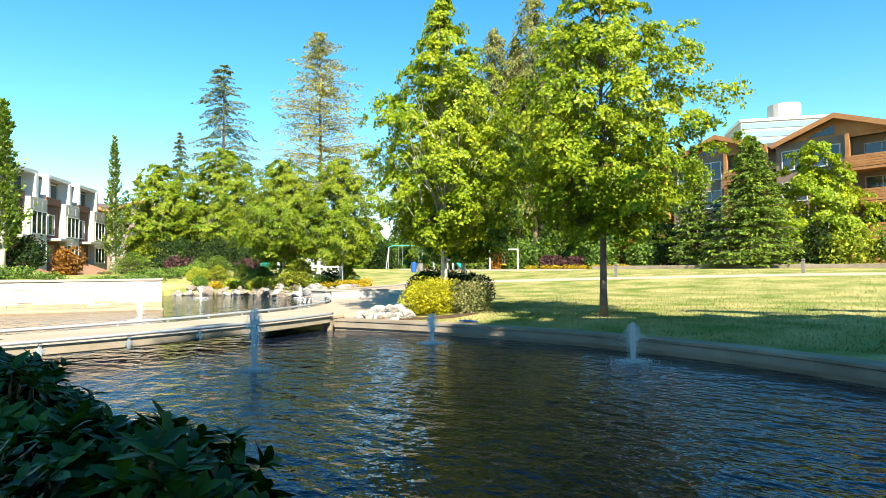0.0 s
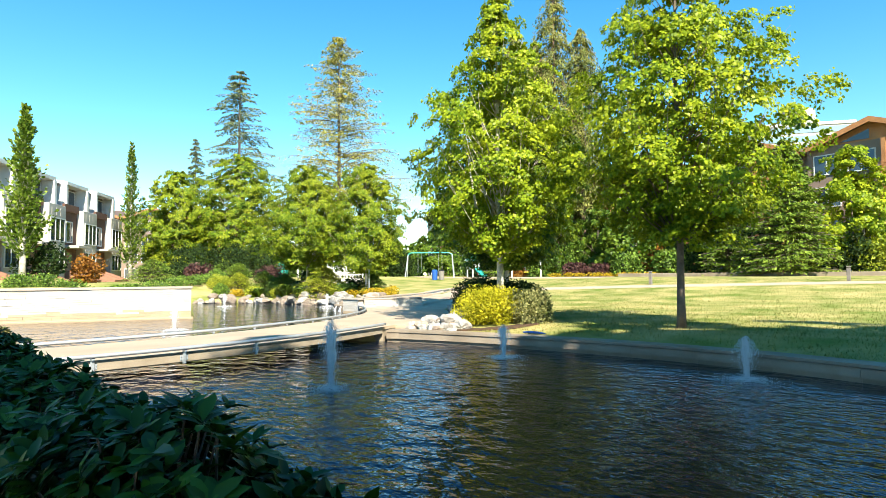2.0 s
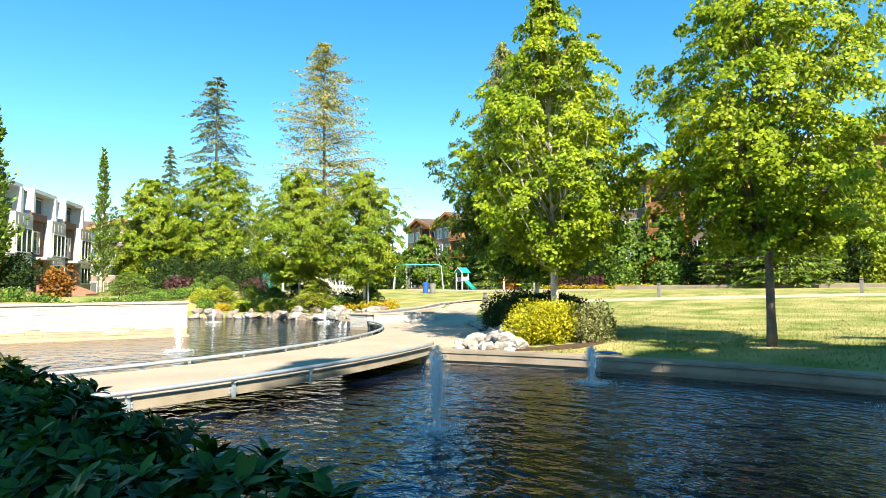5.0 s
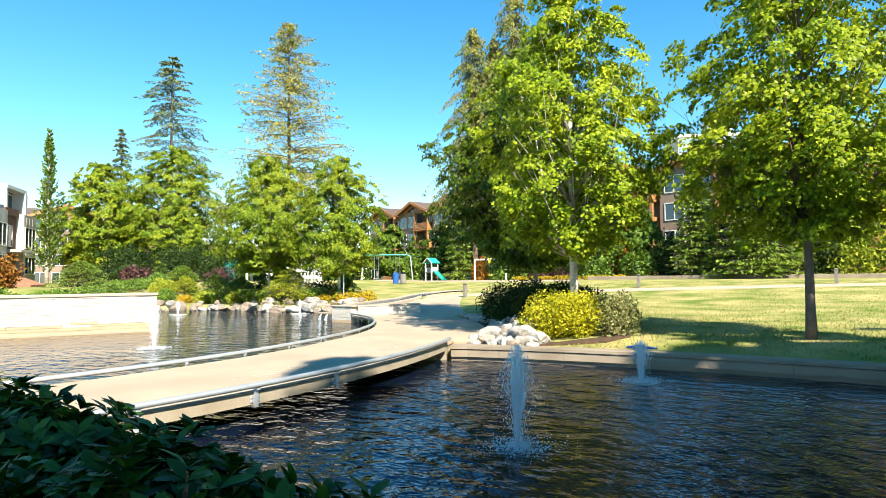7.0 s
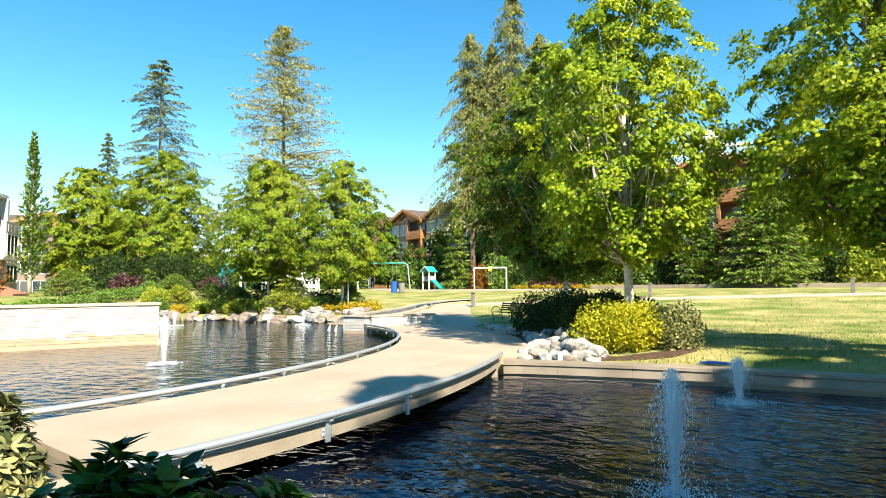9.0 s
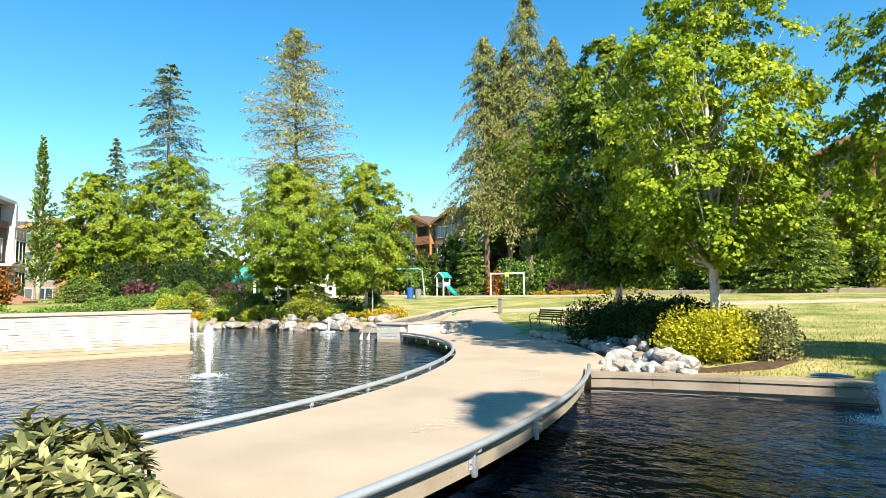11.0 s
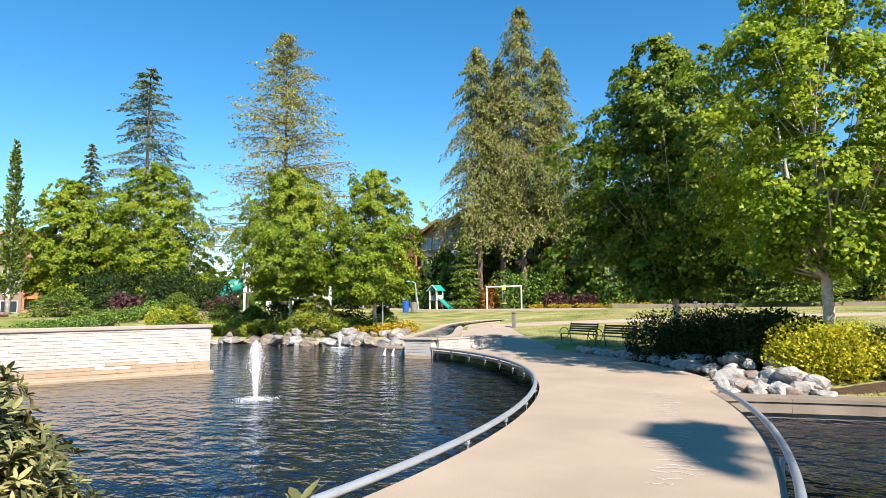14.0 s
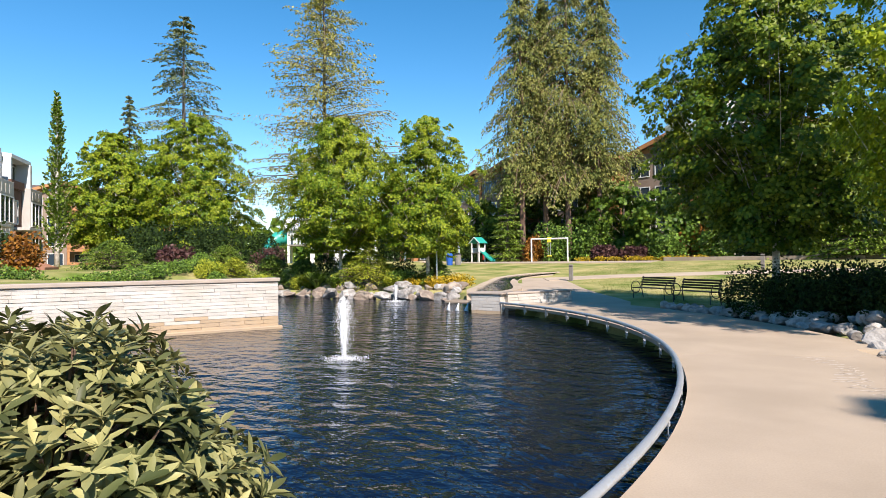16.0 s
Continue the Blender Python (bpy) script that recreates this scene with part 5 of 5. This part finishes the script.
for x in (-2.6, 2.6):
    for y in (-0.9, 0.9):
        part("leg", Geo().tube([(x, 0, 2.75), (x + math.copysign(0.25, x), y, -0.05)], 0.06, 7), STEEL, asw)
for x in (-1.2, 1.2):
    for d in (-0.22, 0.22):
        part("chain", Geo().tube([(x + d, 0, 2.9), (x + d, 0, 0.6)], 0.015, 5), STEEL, asw)
    part("seat", Geo().box(x - 0.25, x + 0.25, -0.1, 0.1, 0.55, 0.6, 0.01), BLACK, asw)
ph = thing("playhouse_tower", "cream wooden playhouse tower with teal tube slide", "playground", pose(-54.1, 36.9, lz(-54.1, 36.9), 0, 0, 40))
H0 = 5.5 - lz(-54.1, 36.9)
for x in (-0.95, 0.95):
    for y in (-0.95, 0.95):
        part("post", Geo().box(x - 0.09, x + 0.09, y - 0.09, y + 0.09, -0.1, H0 - 0.9, 0.01), WHITE, ph)
for s in (-1, 1):
    part("roof_panel", Geo().add([(-1.3, 0, H0), (1.3, 0, H0), (1.3, s * 1.35, H0 - 1.0), (-1.3, s * 1.35, H0 - 1.0), (-1.3, 0, H0 - 0.1), (1.3, 0, H0 - 0.1), (1.3, s * 1.3, H0 - 1.08), (-1.3, s * 1.3, H0 - 1.08)], [(0, 1, 2, 3), (4, 5, 6, 7), (0, 1, 5, 4), (2, 3, 7, 6), (1, 2, 6, 5), (3, 0, 4, 7)]), WHITE, ph)
    for k in range(7):
        part("picket", Geo().box(-0.85 + k * 0.27, -0.75 + k * 0.27, s * 0.95 - 0.02, s * 0.95 + 0.02, 1.6, 2.5, 0.005), WHITE, ph)
    part("rail", Geo().box(-0.95, 0.95, s * 0.95 - 0.04, s * 0.95 + 0.04, 2.5, 2.58, 0.005), WHITE, ph)
part("platform", Geo().box(-1.05, 1.05, -1.05, 1.05, 1.45, 1.58, 0.01), TIMBER, ph)
part("tube_slide", Geo().tube([(-1.0, -0.2, 2.3), (-1.9, -0.3, 2.1), (-2.6, -0.6, 1.5), (-2.7, -1.2, 0.9), (-2.2, -1.7, 0.5)], [0.62, 0.62, 0.55, 0.5, 0.5], 12), TEAL, ph, "teal plastic tube slide", True)
pg = thing("white_pergola", "white timber play structure with upright posts and pickets", "playground", pose(-46.8, 35.6, lz(-46.8, 35.6), 0, 0, 38))
for k in range(6):
    for y in (0, 1.6):
        part("post", Geo().box(-1.5 + 0.6 * k - 0.07, -1.5 + 0.6 * k + 0.07, y - 0.07, y + 0.07, -0.1, 3.1 - 0.2 * (k % 2), 0.01), WHITE, pg)
for z in (0.5, 1.1, 1.7):
    part("rail", Geo().box(-1.7, 1.7, -0.1, -0.02, z, z + 0.3, 0.01), WHITE, pg)
for k, x in enumerate((0, 0.75)):
    bn = thing("waste_bin", "blue plastic park waste bin" if k == 0 else "grey plastic park waste bin", "bin", pose(-45.0 + x, 46.4 + x * 0.3, lz(-45.0, 46.4)))
    part("body", Geo().tube([(0, 0, 0), (0, 0, 0.95)], [0.28, 0.33], 10), BLUE if k == 0 else TIMBER, bn)
    part("lid", Geo().tube([(0, 0, 0.95), (0, 0, 1.08)], [0.34, 0.2], 10), BLUE if k == 0 else BLACK, bn)


# ---- buildings ----
def window(parent, x0, x1, y, z0, z1, bars=1, frame=WHITE, pane=GLASS):
    """A window on the facade plane y, looking along +y: dark pane, frame bars in front."""
    w = part("window", Geo().box(x0, x1, y - 0.1, y + 0.02, z0, z1), pane, parent)
    g = Geo()
    for a, b, c, d in ((x0 - 0.06, x1 + 0.06, z0 - 0.06, z0 + 0.03), (x0 - 0.06, x1 + 0.06, z1 - 0.03, z1 + 0.06), (x0 - 0.06, x0 + 0.03, z0, z1), (x1 - 0.03, x1 + 0.06, z0, z1)):
        g.box(a, b, y - 0.02, y + 0.07, c, d)
    part("window_frame", g, frame, w)
    for k in range(bars):
        x = x0 + (x1 - x0) * (k + 1) / (bars + 1)
        part("mullion", Geo().box(x - 0.05, x + 0.05, y - 0.02, y + 0.06, z0, z1), frame, w)


def townhouse(m):
    """One terrace unit: brick body, pale two-storey bay, set-back glazed top floor, steps up to the door."""
    t = thing("townhouse", "three-storey brown brick townhouse with white bay and flat roof", "house", m, "terrace of townhouses")
    part("wall", Geo().box(-3.4, 3.4, -10, 0, -1, 6.2), BROWNBRICK, t)
    part("upper_wall", Geo().box(-3.35, 3.35, -10, -1.4, 6.2, 9.0), SIDING, t)
    part("roof", Geo().add([(-3.45, -10.3, 9.0), (1.6, -10.3, 9.0), (1.6, -0.3, 9.0), (-3.45, -0.3, 9.0), (-3.45, -10.3, 10.3), (1.6, -10.3, 10.3), (1.6, -0.3, 9.35), (-3.45, -0.3, 9.35)], [(0, 1, 2, 3), (4, 5, 6, 7), (0, 1, 5, 4), (1, 2, 6, 5), (2, 3, 7, 6), (3, 0, 4, 7)]), WHITE, t, "white projecting shed roof")
    part("low_roof", Geo().box(1.62, 3.45, -10.3, -0.9, 8.9, 9.1, 0.03), DARKROOF, t)
    part("side_fin", Geo().box(1.2, 1.6, -1.4, -0.35, 6.5, 9.0, 0.02), WHITE, t)
    # cream in place of white puts the front's shade into the bay's colour
    part("bay", Geo().box(-3.2, 0.1, 0, 0.7, -0.6, 6.5, 0.03), CREAM, t, "white rendered bay, greyed for the shade on its front")
    for z0, z1 in ((0.5, 2.2), (3.1, 5.2)):
        window(t, -2.95, -0.15, 0.71, z0, z1, 2)
    for k in range(3):
        part("panel", Geo().box(-2.7 + k * 0.85, -2.05 + k * 0.85, 0.702, 0.74, 5.45, 6.2, 0.01), CREAM, t)
        part("panel", Geo().box(-2.7 + k * 0.85, -2.05 + k * 0.85, 0.702, 0.74, 2.35, 2.95, 0.01), CREAM, t)
    part("fin", Geo().box(-3.4, -2.9, -1.4, -0.2, 6.5, 9.0, 0.02), WHITE, t)
    window(t, -2.6, 0.4, -1.38, 6.7, 8.7, 1)
    window(t, 1.2, 2.8, -1.38, 6.4, 8.6, 0)
    part("balcony_wall", Geo().box(0.15, 3.35, 0, 0.25, 6.2, 6.9, 0.02), BROWNBRICK, t)
    window(t, 1.2, 2.5, 0.02, 3.2, 5.2, 0)
    part("canopy", Geo().box(0.2, 3.35, 0, 1.6, 2.55, 2.8, 0.02), CREAM, t)
    d = part("door", Geo().box(1.1, 2.3, -0.05, 0.05, 0.0, 2.2), SIDING, t, "brown panelled front door")
    part("handle", Geo().box(1.2, 1.25, 0.05, 0.1, 0.95, 1.15), STEEL, d)
    for k in range(7):
        part("step", Geo().box(0.9, 2.6, 0.3 + k * 0.34, 0.64 + k * 0.34, -1.5, -0.05 - 0.18 * k), STEPBRICK, t)
    for x in (0.6, 2.65):
        part("cheek_wall", Geo().add([(x, 0, -1.5), (x + 0.3, 0, -1.5), (x + 0.3, 3.4, -1.5), (x, 3.4, -1.5), (x, 0, 0.5), (x + 0.3, 0, 0.5), (x + 0.3, 3.4, -0.8), (x, 3.4, -0.8)], [(0, 1, 2, 3), (4, 5, 6, 7), (0, 1, 5, 4), (1, 2, 6, 5), (2, 3, 7, 6), (3, 0, 4, 7)]), STEPBRICK, t, "salmon brick cheek wall")
    part("garden_wall", Geo().box(-3.4, 0.5, 3.6, 3.9, -1.5, -0.6), STEPBRICK, t)
    return t


TH_ANG = math.degrees(math.atan2(0.62, -0.78))
th = townhouse(pose(-59.2, 10.9, 2.1, 0, 0, TH_ANG + 180))
for k in (-1, 1, 2, 3):
    copy_thing(th, pose(-59.2 - 0.78 * 7.4 * k, 10.9 + 0.62 * 7.4 * k, 2.1, 0, 0, TH_ANG + 180))


def apartment(m, units, label, storeys=4):
    """Timber apartment block: siding body, gabled bays, stacked cedar balconies, low-pitched brown roof."""
    t = thing("apartment_block", label, "building", m)
    H = 3.0 * storeys
    U = 11.0
    W = U * units
    part("wall", Geo().box(0, W, -14, 0, -1, H), SIDING, t)
    part("roof", Geo().add([(-0.8, 1.2, H), (W + 0.8, 1.2, H), (W + 0.8, -15, H), (-0.8, -15, H), (-0.8, -7, H + 2.2), (W + 0.8, -7, H + 2.2), (-0.8, 1.2, H + 0.25), (W + 0.8, 1.2, H + 0.25)], [(0, 1, 2, 3), (6, 7, 5, 4), (2, 3, 4, 5), (0, 1, 7, 6), (0, 3, 4, 6), (1, 2, 5, 7)]), SHINGLE, t)
    part("eave_board", Geo().box(-0.85, W + 0.85, 1.2, 1.28, H - 0.1, H + 0.28), WOOD, t)
    for u in range(units):
        x = U * u + 4.6
        part("gable_bay", Geo().prism([(x, 0), (x + 6.0, 0), (x + 6.0, 1.4), (x, 1.4)], -1, H + 0.2), SIDING, t)
        c = x + 0.6
        part("gable_end", Geo().add([(c - 4.4, 1.42, H + 0.2), (c + 4.4, 1.42, H + 0.2), (c, 1.42, H + 1.9), (c - 4.4, -4, H + 0.2), (c + 4.4, -4, H + 0.2), (c, -4, H + 1.9)], [(0, 1, 2), (3, 4, 5), (0, 2, 5, 3), (1, 2, 5, 4), (0, 1, 4, 3)]), WOOD, t)
        part("gable_window", Geo().add([(c + 0.3, 1.44, H + 0.35), (c + 2.6, 1.44, H + 0.35), (c + 0.3, 1.44, H + 1.2), (c + 0.3, 1.5, H + 0.35), (c + 2.6, 1.5, H + 0.35), (c + 0.3, 1.5, H + 1.2)], [(0, 1, 2), (3, 4, 5), (0, 1, 4, 3), (1, 2, 5, 4), (2, 0, 3, 5)]), GLASS, t)
        for s in (-1, 1):
            for name, y0, y1, lo, hi, mt in (("gable_roof", 2.3, -6, 0.1, 0.3, SHINGLE), ("barge_board", 2.31, 2.45, -0.15, 0.33, WOOD)):
                q = [(c, y0, H + 1.8 + lo), (c + s * 5.2, y0, H - 0.1 + lo), (c + s * 5.2, y1, H - 0.1 + lo), (c, y1, H + 1.8 + lo)]
                part(name, Geo().add(q + [(a, b, z + hi - lo) for a, b, z in q], [(0, 1, 2, 3), (4, 5, 6, 7), (0, 1, 5, 4), (1, 2, 6, 5), (2, 3, 7, 6), (3, 0, 4, 7)]), mt, t)
        x0 = U * u
        for f in range(storeys):
            z = 3.0 * f
            window(t, x + 0.5, x + 2.6, 1.42, z + 0.6, z + 2.4, 1)
            window(t, x + 3.3, x + 5.4, 1.42, z + 0.6, z + 2.4, 1)
            window(t, x0 + 1.0, x0 + 3.6, 0.02, z + 0.1, z + 2.3, 1, CREAM)
            bal = part("balcony", Geo().box(x0 + 0.1, x0 + 4.5, 0, 2.2, z - 0.25, z - 0.02), WOOD, t, "orange cedar balcony")
            for k in range(5):
                part("board", Geo().box(x0 + 0.1, x0 + 4.5, 2.14, 2.2, z + 0.03 + k * 0.21, z + 0.22 + k * 0.21, 0.01), WOOD, bal)
            part("side_board", Geo().box(x0 + 0.1, x0 + 0.16, 0.05, 2.14, z + 0.03, z + 1.05, 0.01), WOOD, bal)
        for xx in (x0 + 0.3, x0 + 4.3):
            part("post", Geo().box(xx - 0.16, xx + 0.16, 1.8, 2.12, -1, H + 0.1), WOOD, t)
    return t


AP = math.degrees(math.atan2(0.2, -0.98))
apartment(pose(7.75, 62.0, 1.2, 0, 0, AP), 6, "four-storey apartment block with orange cedar gables and balconies")
apartment(pose(-55, 79.0, 1.2, 0, 0, 160), 3, "distant apartment block with orange cedar balconies and brown roof", storeys=4)
apartment(pose(-112, 62, 1.0, 0, 0, 240), 4, "distant orange apartment block behind the trees", storeys=4)

tw = thing("tower_block", "pale glass high-rise tower with a round white penthouse", "building", pose(-52, 252, 0, 0, 0, 28))
part("body", Geo().box(-16, 16, -12, 12, 0, 54), CREAM, tw)
for k in range(15):
    part("window_band", Geo().box(-15.6, 15.6, -12.2, -12.0, 8 + k * 3.1, 10 + k * 3.1), TOWERGLASS, tw)
part("parapet", Geo().box(-16.4, 16.4, -12.4, 12.4, 54, 55), WHITE, tw)
part("penthouse", Geo().tube([(2, 0, 55), (2, 0, 62)], 5.6, 20), CREAM, tw)
tw2 = thing("tower_block", "white and dark balconied tower under construction", "building", pose(3.5, 150, 0))
part("body", Geo().box(-2, 10, 0, 10, 0, 44), CREAM, tw2)
for k in range(6):
    part("slab", Geo().box(-3.5, 10, -1.5, 10, 24 + k * 3.2, 24.4 + k * 3.2), WHITE, tw2)

ub = thing("utility_cabinet", "grey metal utility cabinet under the lindens", "cabinet", pose(-63.8, 32.6, lz(-63.8, 32.6), 0, 0, 55))
part("body", Geo().box(-0.8, 0.8, -0.4, 0.4, 0, 1.35, 0.03), STEEL, ub)
part("door", Geo().box(-0.7, 0.0, -0.43, -0.4, 0.1, 1.25, 0.01), STEEL, ub)
part("door", Geo().box(0.02, 0.72, -0.43, -0.4, 0.1, 1.25, 0.01), STEEL, ub)

# low terrace wall at the far lawn edge
tagged(part("terrace_wall", Geo().box(-28, 24, 54.2, 54.7, 0.6, 1.75, 0.03), KERB), "low grey stone terrace wall at the lawn's far edge", "wall", kind="structure")

# distant woods
rng = np.random.default_rng(99)
c = []
for k in range(150):
    a = rng.uniform(0.9, 3.5)
    d = rng.uniform(130, 190)
    p = np.array([-15 + d * math.cos(a), d * math.sin(a), 0])
    h, r = rng.uniform(7, 12.5), rng.uniform(5, 8)
    q = unit(rng.normal(size=(90, 3)))
    q[:, 2] = np.abs(q[:, 2])
    c.append(p + q * np.array([r, r, h]) * rng.uniform(0.8, 1.05, (90, 1)))
c = np.concatenate(c)
v, f = scatter_leaves(c, rng, 2.4, 0.8, 0.5)
tagged(part("far_woods", np_mesh("far_woods", v, f), MAPLE_DARK), "distant band of dark green trees", "woods", kind="stuff")


# ---- grass tufts on the lawn ----
rng = np.random.default_rng(5)
n = 90000
gxp, gyp = rng.uniform(-30, 6, n), 13.6 + 34 * rng.random(n) ** 1.6
keep = ~inside(gxp, gyp, bed) & ~inside(gxp, gyp, POND_1) & ~inside(gxp, gyp, POND_2)
rr_ = np.hypot(gxp - BC[0], gyp - BC[1])
keep &= rr_ > R_LAND + 0.15
keep &= np.array([min(math.hypot(x - a, y - b) for a, b in PATH_1) > 2.3 for x, y in zip(gxp, gyp)])
for i in range(4):
    (ax, ay), (bx_, by_) = ((-30.3, 34.0), (-27, 36.2), (-20, 39.2), (-8, 43.2), (8, 47))[i:i + 2]
    u = np.clip(((gxp - ax) * (bx_ - ax) + (gyp - ay) * (by_ - ay)) / ((bx_ - ax) ** 2 + (by_ - ay) ** 2), 0, 1)
    keep &= np.hypot(gxp - ax - u * (bx_ - ax), gyp - ay - u * (by_ - ay)) > 1.1
ky = np.array([kerb_point(min(x, 5.5))[1] for x in gxp])
keep &= (gxp < -15.5) | (gyp > ky + 0.9)
gxp, gyp = gxp[keep], gyp[keep]
base = np.stack([gxp, gyp, lie(gxp, gyp) - 0.005], 1)
h = rng.uniform(0.03, 0.085, len(base))[:, None]
tip = base + np.concatenate([rng.normal(size=(len(base), 2)) * 0.035, h], 1)
az = rng.random(len(base)) * np.pi
sd = np.stack([np.cos(az), np.sin(az), 0 * az], 1) * rng.uniform(0.006, 0.016, (len(base), 1))
v = np.stack([base - sd, base + sd, tip], 1).reshape(-1, 3)
tagged(part("lawn_grass", np_mesh("lawn_grass", v, np.arange(len(v)).reshape(-1, 3)), BLADE), "short mown grass blades with straw-coloured tips", "grass", kind="stuff")

# ---- pale strokes on the footbridge ----
PALE_STROKE = mat("white_stroke", (0.55, 0.48, 0.40), 0.95, vary=0.1, scale=20, fine=90, bump=0.05)
stroke_row = thing("chalk_drawing", "row of faint white squiggles on the deck", "drawing")
ck = random.Random(31)
for i in range(34):
    a = 0.04 + 0.30 * (i + ck.random() * 0.5) / 34
    mid, half = 19.32 + 0.12 * math.sin(i * 0.5), ck.uniform(0.1, 0.24)
    top_, bot_ = [], []
    for k in range(7):
        r = mid - half + 2 * half * k / 6
        b = a + (0.0016 * math.sin(k * 2.1 + i) + 0.0012 * k * ck.random())
        w = 0.0009 * ck.uniform(0.4, 1.2)
        top_.append((*ring(r, b + w), DECK_Z + 0.0035)), bot_.append((*ring(r, b - w), DECK_Z + 0.0035))
    part("stroke", Geo().add(bot_ + top_, [(k, k + 1, 8 + k, 7 + k) for k in range(6)]), PALE_STROKE, stroke_row)

# ---- blue ribbon lying along the back of the kerb ----
tagged(part("blue_ribbon", Geo().tube([(-11.45, 13.74, 0.075), (-11.25, 13.77, 0.09), (-11.0, 13.77, 0.085), (-10.75, 13.75, 0.075)], [0.02, 0.035, 0.035, 0.02], 6), BLUE), "bright blue plastic ribbon lying along the kerb", "ribbon")
